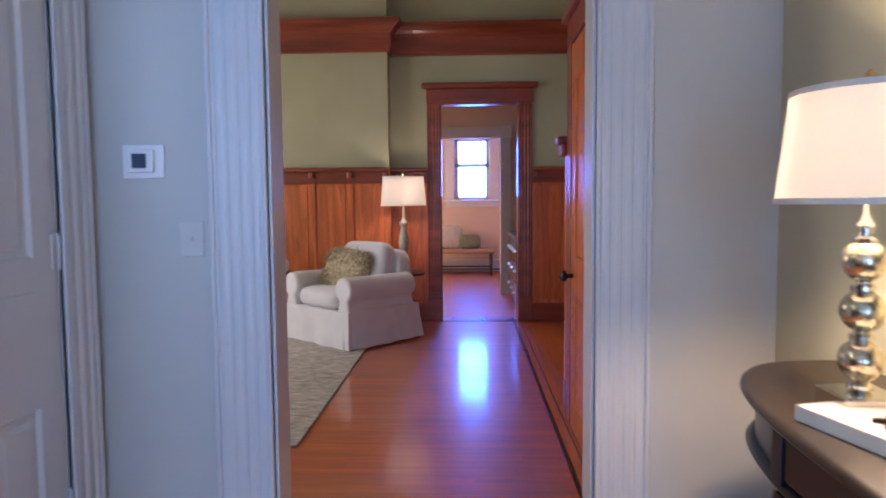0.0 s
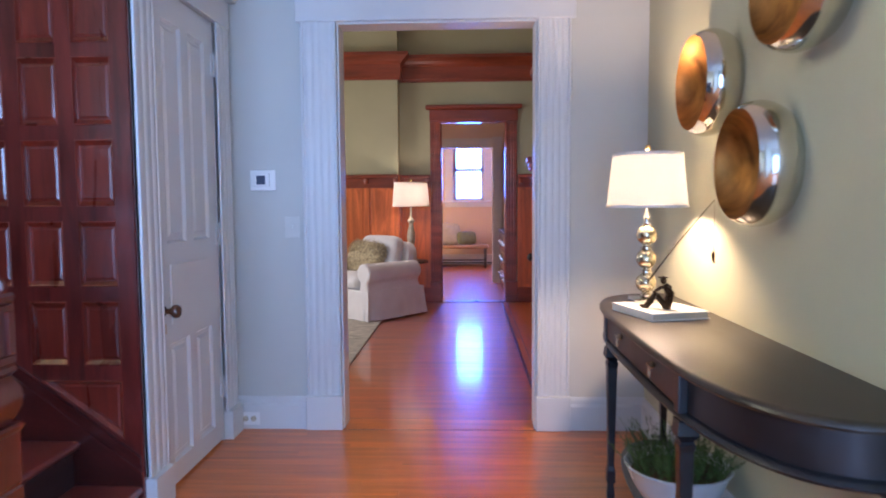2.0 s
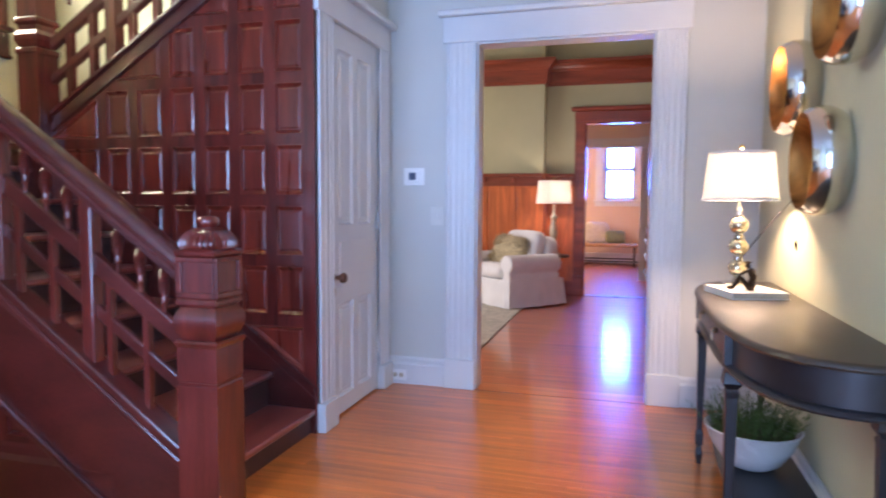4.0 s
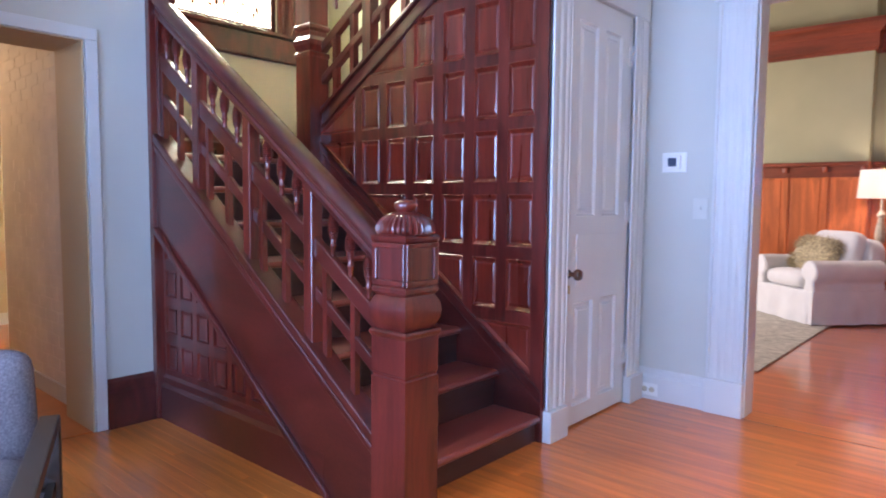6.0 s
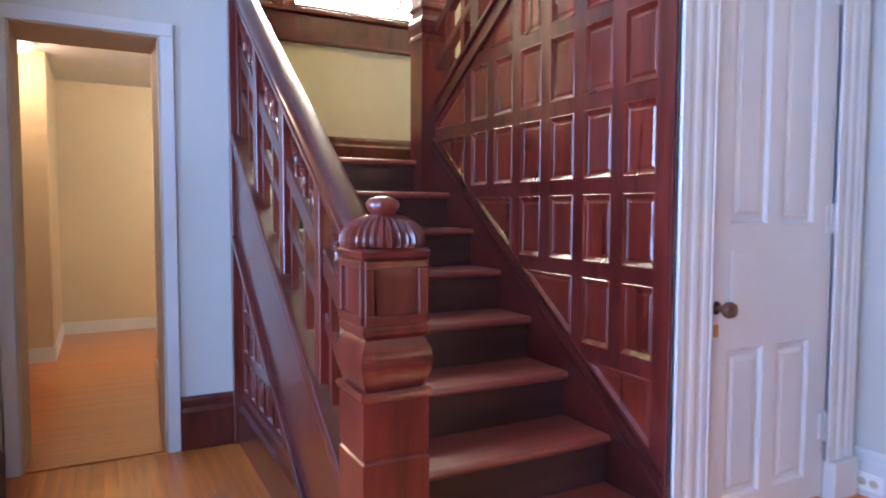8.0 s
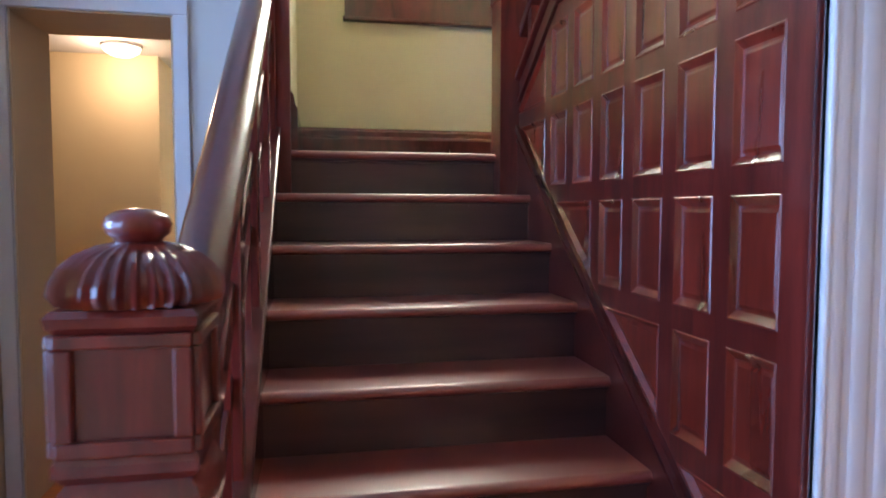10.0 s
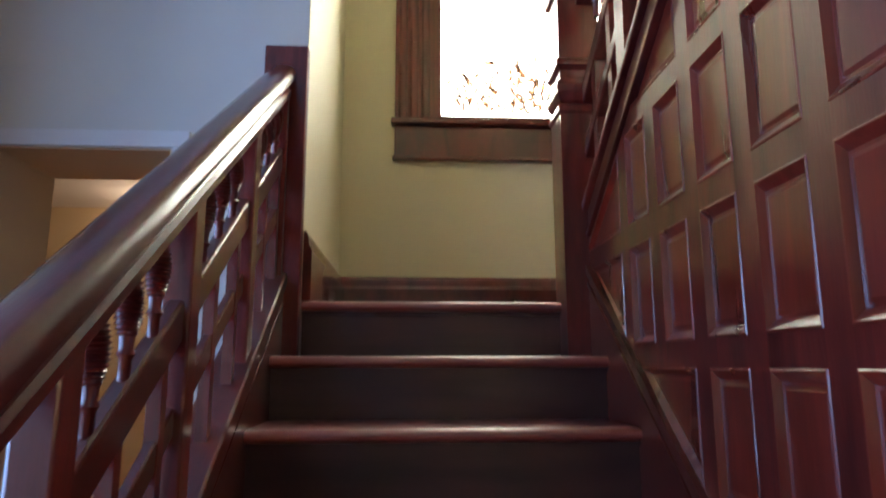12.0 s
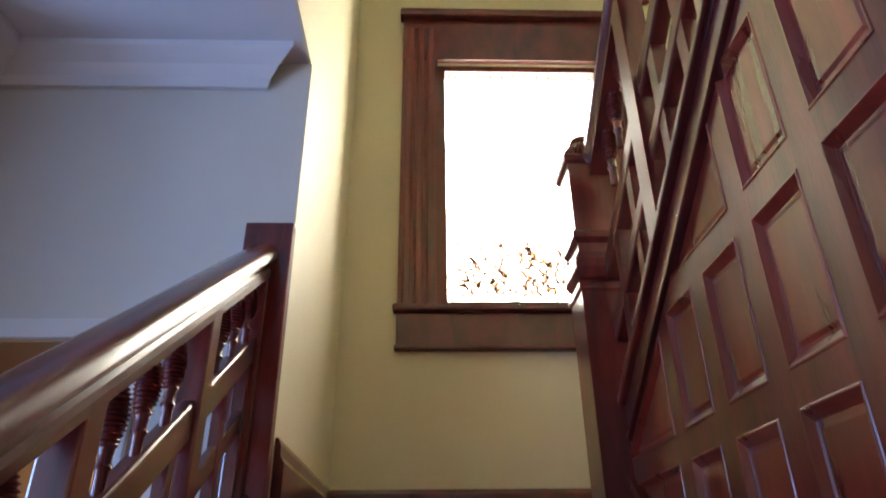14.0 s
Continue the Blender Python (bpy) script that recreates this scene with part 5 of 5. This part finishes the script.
kc = thing("sideboard_cabinet", "dark wood built-in cabinet with drawers and cup pulls", "cabinet", pose(0, 0, 0))
part("body", bm_box(0.665, 1.19, 7.50, 9.10, 0, 0.86), MAHOG, kc)
soften(part("worktop", bm_box(0.64, 1.19, 7.46, 9.14, 0.86, 0.90), ARMWOOD, kc), 0.006)
for j, y0 in enumerate((7.54, 8.06, 8.58)):
    for i, (z0, z1) in enumerate(((0.10, 0.34), (0.37, 0.58), (0.61, 0.82))):
        dr = part("drawer", bm_box(0.648, 0.665, y0, y0 + 0.48, z0, z1), MAHOG, kc)
        hp = part("pull", bm_box(0.625, 0.648, y0 + 0.20, y0 + 0.28, (z0 + z1) / 2 - 0.015, (z0 + z1) / 2 + 0.015), SILVER, dr, "bright cup pull")
uc = thing("wall_cabinet", "dark wood wall cabinet above the counter", "cabinet")
part("body", bm_box(0.86, 1.19, 7.50, 9.10, 1.42, 2.55), MAHOG, uc)
for y0 in (7.54, 8.06, 8.58):
    part("door", bm_box(0.845, 0.86, y0, y0 + 0.48, 1.46, 2.50), MAHOG, uc)

bn = thing("bench", "low wooden bench with cream upholstered top", "bench", pose(0.0, 11.72, 0))
soften(part("seat", bm_box(-1.2, 0.56, -0.2, 0.2, 0.40, 0.47), BENCHW, bn), 0.02)
for x in (-1.12, 0.50):
    for y in (-0.16, 0.16):
        part("leg", square_turn([(0.018, 0), (0.026, 0.40)], centre=(x, y, 0)), ARMWOOD, bn)
part("stretcher", bm_box(-1.12, 0.50, -0.015, 0.015, 0.14, 0.17), ARMWOOD, bn)
pl = solid("green_pillow", cushion(0.40, 0.28, 0.13, power=0.42), CUSHG, "sage green velvet pillow on the bench", "pillow", smooth=True)
pl.matrix_world = pose(0.12, 11.80, 0.60, 66, 0, 12)
pl = solid("cream_pillow", cushion(0.52, 0.46, 0.15, power=0.5), CUSHW, "cream linen pillow on the bench", "pillow", smooth=True)
pl.matrix_world = pose(-0.26, 11.86, 0.68, 74, 0, 8)
ht = thing("baseboard_heater", "white metal baseboard heater under the window", "heater")
soften(part("cover", bm_box(-1.6, 1.18, KY - 0.07, KY - 0.002, 0.03, 0.24), TRIM, ht), 0.01)
part("slot", bm_box(-1.58, 1.16, KY - 0.073, KY - 0.07, 0.05, 0.075), IRON, ht)

# ---- console table ----
def console(m):
    c = thing("console_table", "black bow-fronted console table with brass pulls and lower shelf", "console table", m)
    YC, HL, DEP, P = 0.79, 0.97, 0.425, 3.4

    def outline(grow, n=48):
        pts = []
        for k in range(n + 1):
            a = math.pi * k / n
            u, v = math.cos(a), math.sin(a)
            pts.append((XE - 0.006 - (DEP + grow) * abs(v) ** (2 / P), YC + (HL + grow) * math.copysign(abs(u) ** (2 / P), u)))
        return pts

    def slab(name, g_rows, mat, label=""):
        bm = bmesh.new()
        rings = [[bm.verts.new((x, y, z)) for x, y in outline(g)] for g, z in g_rows]
        for a, b in zip(rings, rings[1:]):
            for k in range(len(a)):
                j = (k + 1) % len(a)
                bm.faces.new((a[k], a[j], b[j], b[k]))
        bm.faces.new(rings[0])
        bm.faces.new(rings[-1][::-1])
        return part(name, bm, mat, c, label, smooth=True)

    slab("tabletop", ((0.0, 0.824), (0.010, 0.827), (0.014, 0.834), (0.012, 0.842), (0.006, 0.848), (-0.004, 0.850)), TOPBLK, "brown-black top")
    slab("apron", ((-0.02, 0.715), (-0.02, 0.824)), BLACK)
    slab("apron_moulding", ((-0.018, 0.692), (-0.004, 0.696), (0.0, 0.704), (-0.006, 0.714), (-0.018, 0.720)), BLACK)
    slab("lower_shelf", ((-0.10, 0.115), (-0.085, 0.122), (-0.085, 0.132), (-0.10, 0.138)), BLACK)
    spots = [(0.752, YC + 0.47), (0.752, YC - 0.47), (1.09, YC + 0.86), (1.09, YC - 0.86)]
    for x, y in spots:
        soften(part("leg", square_turn([(0.012, 0), (0.016, 0.05), (0.012, 0.09), (0.018, 0.10), (0.018, 0.15), (0.013, 0.17), (0.021, 0.60), (0.024, 0.62), (0.019, 0.63), (0.032, 0.65), (0.026, 0.692)], centre=(x, y, 0)), BLACK, c), 0.003)
    dr = part("drawer", bm_box(XE - 0.006 - DEP + 0.014, XE - DEP + 0.05, YC - 0.455, YC + 0.455, 0.728, 0.816, bevel=0.004), BLACK, c)
    for yy in (YC + 0.20, YC - 0.24):
        bm = lathe([(0.006, 0), (0.010, 0.004), (0.012, 0.010), (0.008, 0.016), (0.003, 0.018)], 14)
        bm.transform(pose(0.729, yy, 0.788, 0, -90, 0))
        bm_box(0.706, 0.716, yy - 0.018, yy + 0.017, 0.785, 0.793, bm, bevel=0.003)
        bm_box(0.707, 0.714, yy - 0.007, yy + 0.006, 0.750, 0.786, bm, bevel=0.002)
        part("pull", bm, DULLBRASS, dr, "dull brass drop pull")
    for y in (YC + 0.48, YC - 0.48):
        part("pilaster", bm_box(XE - DEP + 0.002, XE - DEP + 0.03, y - 0.02, y + 0.02, 0.715, 0.824, bevel=0.004), BLACK, c)
    return c


console(pose(0, 0, 0))

hl = thing("mercury_lamp", "lit table lamp of stacked mercury-glass balls with linen shade", "lamp", pose(0.902, 1.30, 0.851))
soften(part("base", bm_box(-0.06, 0.06, -0.06, 0.06, 0, 0.045), SILVER, hl, "square polished metal base"), 0.004)
z = 0.045
for r in (0.043, 0.043, 0.043):
    part("collar", lathe([(0.018, z), (0.024, z + 0.006), (0.024, z + 0.014), (0.018, z + 0.02)], 20), SILVER, hl, smooth=True)
    z += 0.022
    part("ball", lathe([(0.016 + (r - 0.016) * 0, z)] + [(max(0.016, r * math.cos(a)), z + r + r * math.sin(a)) for a in [math.radians(-75 + 10 * i) for i in range(16)]], 28), MERC, hl, "speckled gold mercury-glass ball", smooth=True)
    z += 2 * r - 0.006
part("stem", lathe([(0.020, z), (0.022, z + 0.008), (0.012, z + 0.014), (0.012, z + 0.03), (0.018, z + 0.035), (0.010, z + 0.045), (0.005, z + 0.06), (0.004, z + 0.29)], 18), SILVER, hl, smooth=True)
drum_shade(hl, 0.168, 0.143, 0.430, 0.660, SHADE, "glowing cream linen drum shade")
part("finial", lathe([(0.004, 0.64), (0.004, 0.670), (0.011, 0.677), (0.011, 0.690), (0.003, 0.697)], 14), BRASS, hl, smooth=True)

bk = thing("book", "thick white-covered book lying flat on the console", "book", pose(0.915, 1.145, 0.8505, 0, 0, 16))
soften(part("cover", bm_box(-0.125, 0.125, -0.152, 0.152, 0.026, 0.030), PAPER, bk), 0.001)
soften(part("cover", bm_box(-0.125, 0.125, -0.152, 0.152, 0, 0.004), PAPER, bk), 0.001)
part("spine", bm_box(-0.127, -0.122, -0.152, 0.152, 0, 0.030), PAPER, bk)
part("page_block", bm_box(-0.121, 0.119, -0.147, 0.147, 0.004, 0.026), CUSHW, bk, "cream page block")


def tube(bm, pts, radii, seg=8):
    rings = []
    for i, p in enumerate(pts):
        p = Vector(p)
        d = (Vector(pts[min(i + 1, len(pts) - 1)]) - Vector(pts[max(i - 1, 0)])).normalized()
        s = d.cross(Vector((0.13, 0.2, 1))).normalized()
        t = d.cross(s)
        rings.append([bm.verts.new(p + radii[i] * (math.cos(2 * math.pi * k / seg) * s + math.sin(2 * math.pi * k / seg) * t)) for k in range(seg)])
    for a, b in zip(rings, rings[1:]):
        for k in range(seg):
            bm.faces.new((a[k], a[(k + 1) % seg], b[(k + 1) % seg], b[k]))
    bm.faces.new(rings[0][::-1])
    bm.faces.new(rings[-1])
    return bm


bm = bmesh.new()
S0 = Vector((0.925, 1.085, 0.881))
def s(x, y, z):
    return tuple(S0 + 0.84 * Vector((0.88 * x - 0.47 * y, -0.47 * x - 0.88 * y, z)))
tube(bm, [s(0.0, 0, 0.0), s(0.004, 0, 0.025), s(0.012, 0, 0.065), s(0.004, 0, 0.105), s(-0.004, 0, 0.118)], [0.018, 0.020, 0.015, 0.018, 0.008])
tube(bm, [s(-0.008, 0, 0.118), s(-0.014, 0, 0.130), s(-0.016, 0, 0.146), s(-0.014, 0, 0.156)], [0.008, 0.013, 0.012, 0.005])
tube(bm, [s(-0.016, 0, 0.148), s(-0.016, 0, 0.153)], [0.021, 0.018])
for e, k in ((-0.016, 0.0), (0.016, 0.02)):
    tube(bm, [s(0.0, e, 0.014), s(-0.035, e * 1.3, 0.040 + k), s(-0.062 + k, e * 1.3, 0.062 + k), s(-0.085 + k, e * 1.4, 0.030), s(-0.104 + k, e * 1.4, 0.006), s(-0.130 + k, e * 1.4, 0.004)], [0.013, 0.011, 0.010, 0.008, 0.007, 0.005])
tube(bm, [s(0.004, -0.02, 0.102), s(-0.030, -0.026, 0.098), s(-0.066, -0.012, 0.072)], [0.009, 0.007, 0.006])
tube(bm, [s(0.006, 0.02, 0.104), s(0.034, 0.026, 0.082), s(0.024, 0.022, 0.030)], [0.009, 0.007, 0.006])
tube(bm, [(0.86, 1.13, 0.98), (0.97, 1.105, 1.14), (1.10, 1.07, 1.312)], [0.0035, 0.003, 0.0015], 6)
tube(bm, [(1.10, 1.07, 1.312), (1.10, 1.07, 1.11)], [0.0007, 0.0007], 4)
tube(bm, [(1.10, 1.07, 1.11), (1.098, 1.07, 1.095), (1.10, 1.07, 1.075), (1.104, 1.07, 1.065)], [0.003, 0.008, 0.006, 0.004], 6)
solid("bronze_statue", bm, BRONZE, "small dark bronze seated angler statue with a thin rod", "statue", smooth=True)

bowl = thing("herb_bowl", "white glazed bowl of feathery green herbs on the shelf", "plant", pose(0.93, 0.93, 0.139))
part("bowl", lathe([(0.07, 0), (0.085, 0.006), (0.12, 0.03), (0.165, 0.10), (0.190, 0.165), (0.197, 0.172), (0.190, 0.176), (0.182, 0.165), (0.15, 0.10), (0.02, 0.06)], 40), CERAM, bowl, "white glazed wide bowl", smooth=True)
part("soil", lathe([(0.02, 0.10), (0.172, 0.14), (0.02, 0.150)], 24), JOINT, bowl)
bm = bmesh.new()
rng = random.Random(11)
for k in range(240):
    a, q = rng.uniform(0, 2 * math.pi), rng.uniform(0, 1) ** 0.6
    p = Vector((0.17 * q * math.cos(a), 0.17 * q * math.sin(a), 0.14))
    lean = Vector((math.cos(a), math.sin(a), 0)) * rng.uniform(0.05, 0.75) * q + Vector((0, 0, 1))
    d = lean.normalized()
    L = rng.uniform(0.09, 0.20)
    for j in range(16):
        o = p + d * L * (j + 1) / 16 + Vector((0, 0, -0.15 * L * (j / 16) ** 2))
        for e in range(2):
            w = Vector((rng.uniform(-1, 1), rng.uniform(-1, 1), rng.uniform(-0.1, 0.9))).normalized() * rng.uniform(0.012, 0.024)
            sd = d.cross(w).normalized() * 0.0022
            x0, x1, x2 = bm.verts.new(o - sd), bm.verts.new(o + sd), bm.verts.new(o + w)
            bm.faces.new((x0, x1, x2))
part("foliage", bm, HERB, bowl, "dense feathery green sprigs")

# ---- wall discs ----
def wall_bowl(y, z, r, depth, tilt):
    t = thing("wall_bowl", "round polished pewter wall bowl with gold inside", "wall decor", pose(XE - 0.003, y, z, tilt, -90, 0), group="wall bowls")
    prof = [(r * 0.70, 0.0)] + [(r * (0.80 + 0.20 * math.sin(math.pi * (0.12 + 0.72 * i / 12))), depth * i / 12) for i in range(13)]
    part("shell", lathe(prof[:-1] + [(prof[-1][0] - 0.004, depth + 0.003)], 64, closed=False), SILVER, t, "polished pewter outer shell", smooth=True)
    rim = prof[-1][0] - 0.004
    bm = bmesh.new()
    seg = 64
    rings = []
    for i in range(10):
        f = i / 9
        rr, zz = rim * math.cos(f * math.pi / 2 * 0.96), depth + 0.004 - (depth - 0.012) * math.sin(f * math.pi / 2 * 0.96)
        rings.append([bm.verts.new((rr * math.cos(2 * math.pi * k / seg), rr * math.sin(2 * math.pi * k / seg), zz)) for k in range(seg)])
    for a, b in zip(rings, rings[1:]):
        for k in range(seg):
            bm.faces.new((a[k], a[(k + 1) % seg], b[(k + 1) % seg], b[k]))
    bm.faces.new(rings[-1])
    part("gold_inside", bm, GOLD, t, "brushed gold concave inside", smooth=True)
    return t


wall_bowl(1.10, 1.765, 0.205, 0.13, 0)
wall_bowl(0.655, 1.425, 0.205, 0.13, 0)
wall_bowl(0.40, 1.93, 0.205, 0.13, 0)

# ---- small wall fittings ----
th = thing("thermostat", "white square thermostat with a small dark display", "thermostat")
soften(part("plate", bm_box(-1.101, -0.954, YN - 0.010, YN - 0.001, 1.385, 1.502), PLASTIC, th), 0.006)
soften(part("body", bm_box(-1.075, -0.985, YN - 0.028, YN - 0.010, 1.405, 1.485), PLASTIC, th), 0.006)
part("display", bm_box(-1.058, -1.008, YN - 0.030, YN - 0.028, 1.420, 1.470), SCREEN, th, "small dark display")
sw = thing("light_switch", "cream light switch plate with one toggle", "switch")
soften(part("plate", bm_box(-0.909, -0.823, YN - 0.007, YN - 0.001, 1.113, 1.236), PLATE, sw), 0.004)
part("toggle", bm_box(-0.872, -0.860, YN - 0.020, YN - 0.007, 1.168, 1.186, bevel=0.002), PLATE, sw)
ou = thing("wall_outlet", "white duplex outlet in the baseboard", "outlet")
soften(part("plate", bm_box(-1.195, -1.075, YN - 0.029, YN - 0.0225, 0.025, 0.100), PLASTIC, ou), 0.004)
for x in (-1.158, -1.112):
    p = part("socket", lathe([(0.017, 0), (0.017, 0.002)], 20), IVORY, ou, "round socket face")
    p.matrix_basis = pose(x, YN - 0.029, 0.0625, 90, 0, 0)
    for e in (-0.006, 0.006):
        part("slot", bm_box(x + e - 0.0015, x + e + 0.0015, YN - 0.032, YN - 0.0308, 0.058, 0.070), IRON, p)

# ---- tweed chair ----
tc = thing("lounge_chair", "low grey tweed lounge chair with dark bent wooden arms", "armchair", pose(-1.84, -0.91, 0, 0, 0, -22))
p = part("seat", cushion(0.62, 0.54, 0.15, power=0.28), TWEED, tc, smooth=True)
p.matrix_basis = pose(0.32, -0.31, 0.34, 0, -4, 0)
p = part("backrest", cushion(0.44, 0.54, 0.13, power=0.28), TWEED, tc, smooth=True)
p.matrix_basis = pose(-0.07, -0.31, 0.50, 0, -76, 0)
for yy in (0.0, -0.62):
    soften(part("arm_frame", prism([(-0.02, 0.0), (0.025, 0.0), (0.015, 0.455), (0.72, 0.475), (0.72, 0.0), (0.76, 0.0), (0.765, 0.50), (0.74, 0.515), (-0.01, 0.49), (-0.03, 0.47)], yy - 0.03, yy + 0.03, "y"), ARMWOOD, tc, "dark bent wooden arm and legs"), 0.006)
    part("seat_rail", bm_box(0.02, 0.72, yy - 0.012, yy + 0.012, 0.22, 0.27), ARMWOOD, tc)
for x in (0.05, 0.66):
    part("cross_rail", bm_box(x - 0.015, x + 0.015, -0.62, 0.0, 0.22, 0.26), ARMWOOD, tc)

# ---- mantel on the chimney breast ----
mt = thing("mantelpiece", "dark mahogany mantelpiece with moulded shelf", "mantelpiece")
soften(part("shelf", bm_box(-2.62, -2.40, -2.75, -0.955, 1.285, 1.325), MAHOGX, mt), 0.01)
soften(part("shelf_moulding", bm_box(-2.62, -2.45, -2.70, -1.00, 1.235, 1.285), MAHOGX, mt), 0.014)
for y0, y1 in ((-1.30, -1.06), (-2.66, -2.42)):
    soften(part("pilaster", bm_box(-2.62, -2.52, y0, y1, 0, 1.235), MAHOG, mt), 0.006)
part("lintel", bm_box(-2.62, -2.54, -2.42, -1.30, 0.95, 1.235), MAHOGX, mt)
part("firebox_screen", bm_box(-2.62, -2.59, -2.42, -1.30, 0, 0.95), IRON, mt, "black iron fire screen")

cl = thing("ceiling_light", "lit round flush ceiling light in the corridor", "ceiling light", pose(-5.15, -1.12, 2.36))
part("base", lathe([(0.13, -0.02), (0.135, -0.01), (0.135, 0)], 28), TRIM, cl)
part("dome", lathe([(0.02, -0.085), (0.07, -0.075), (0.11, -0.05), (0.125, -0.02)], 28), glow_material("lit_dome", (1.0, 0.78, 0.5), 4.0), cl, "lit frosted dome", smooth=True)

# ---- floor strips ----
def strip_mesh(name, w, mat, along):
    bm = bmesh.new()
    e, h = 0.0007, 0.006
    L = 0.5
    for a, b, z in (((-L, -w / 2), (L, w / 2), -h), ((-L, -w / 2), (L, w / 2), -0.0012), ((-L + 0.0012, -w / 2 + e), (L - 0.0012, w / 2 - e), 0.0)):
        for x, y in ((a[0], a[1]), (b[0], a[1]), (b[0], b[1]), (a[0], b[1])):
            bm.verts.new((x, y, z))
    bm.verts.ensure_lookup_table()
    for r in (0, 4):
        for k in range(4):
            j = (k + 1) % 4
            bm.faces.new((bm.verts[r + k], bm.verts[r + j], bm.verts[r + 4 + j], bm.verts[r + 4 + k]))
    bm.faces.new([bm.verts[k] for k in (8, 9, 10, 11)])
    return finish(bm, name, mat, recalc=False)


def joined_strips(name, x0, x1, y0, y1, along, mat, label, seed, w=0.057):
    rng = random.Random(seed)
    verts, faces = [], []
    lo, hi, a, b = (y0, y1, x0, x1) if along == "x" else (x0, x1, y0, y1)
    g, e, h = 0.0003, 0.0008, 0.006
    n = int(math.ceil((hi - lo) / w))
    for i in range(n):
        c0, c1 = lo + i * w, min(hi, lo + (i + 1) * w)
        u = a - rng.uniform(0, 1.2)
        while u < b:
            L = rng.uniform(0.7, 2.0)
            p0, p1 = max(a, u), min(b, u + L)
            u += L
            if p1 - p0 < 0.02:
                continue
            base = len(verts)
            for d, z in ((g, -h), (g, -0.0010), (e, 0.0)):
                for p, q in ((p0 + d, c0 + d), (p1 - d, c0 + d), (p1 - d, c1 - d), (p0 + d, c1 - d)):
                    verts.append((p, q, z) if along == "x" else (q, p, z))
            flip = along != "x"
            for r in (0, 4):
                for k in range(4):
                    j = (k + 1) % 4
                    f = (base + r + k, base + r + j, base + r + 4 + j, base + r + 4 + k)
                    faces.append(f[::-1] if flip else f)
            f = (base + 8, base + 9, base + 10, base + 11)
            faces.append(f[::-1] if flip else f)
    me = bpy.data.meshes.new(name)
    me.from_pydata(verts, [], faces)
    me.materials.append(mat)
    return tagged(new(name, me), label, "floor", kind="stuff")


joined_strips("floor_border_strips", 0.605, 1.52, YN + 0.16, LY1 - 0.03, "y", OAKY, "glossy oak border strips along the living room wall", 2)
for x in (0.585, 0.60, 0.657):
    structure("floor_inlay", bm_box(x - 0.004, x + 0.004, YN + 0.16, LY1 - 0.03, -0.005, 0.0006), INLAY, "thin dark inlay line in the floor", "inlay")
joined_strips("floor_far_strips", -2.4, 1.2, LY1 + 0.15, KY, "x", OAKL, "glossy red-brown oak strips of the far rooms", 3)
joined_strips("floor_hall_far_strips", XW, XE, YS, -1.48, "x", OAKX, "honey oak strips of the hall floor", 5)
STRIP = strip_mesh("plank", 0.057, OAKX, "x")


def lay_planks(parent, x0, x1, y0, y1, seed, keep=None, turn=0, mesh=STRIP):
    """Strips along x (or y, turned), each an object on one shared mesh, cut to length."""
    rng = random.Random(seed)
    n = int((y1 - y0) / 0.057)
    w = (y1 - y0) / n
    for i in range(n):
        yc = y0 + (i + 0.5) * w
        u = x0 - rng.uniform(0.0, 1.3)
        while u < x1:
            L = rng.uniform(1.2, 2.3)
            p0, p1 = max(x0, u), min(x1, u + L)
            u += L
            if p1 - p0 > 0.03 and (keep is None or keep(p1, yc)):
                shared("plank", mesh, parent, pose(0, 0, 0, 0, 0, turn) @ pose((p0 + p1) / 2, yc, 0) @ Matrix.Diagonal((p1 - p0, w / 0.057, 1, 1)))


lay_planks(floor_hall, XW, XE, -1.48, YN - 0.02, 21, lambda p1, yc: not (yc > 0.06 and p1 < -1.3))
lay_planks(floor_living, -3.4, 0.58, YN + 0.16, LY1 - 0.03, 22, mesh=strip_mesh("plank", 0.057, OAKL, "x"))
lay_planks(floor_corridor, -2.4, 1.0, -(XW - 0.02), 6.65, 23, None, 90, strip_mesh("plank", 0.057, OAKY, "x"))
joined_strips("floor_living_edge_strips", -4.0, -3.4, YN + 0.16, LY1 - 0.03, "x", OAKL, "glossy red-brown oak strips by the living room window", 1)

# painted brick courses of the corridor wall
BR = finish(bm_box(-0.100, 0.100, -0.0018, 0.0, -0.0325, 0.0325, bevel=0.0008), "brick", BRICKW)
wall_brick = bpy.data.objects["wall_corridor_brick"]
for c in range(30):
    for k in range(6):
        x = XW - WT - 0.14 - 0.208 * k - (0.104 if c % 2 else 0)
        if x > -4.59:
            shared("brick", BR, wall_brick, pose(x, -0.27, 0.14 + 0.071 * c, 0, 0, 0))
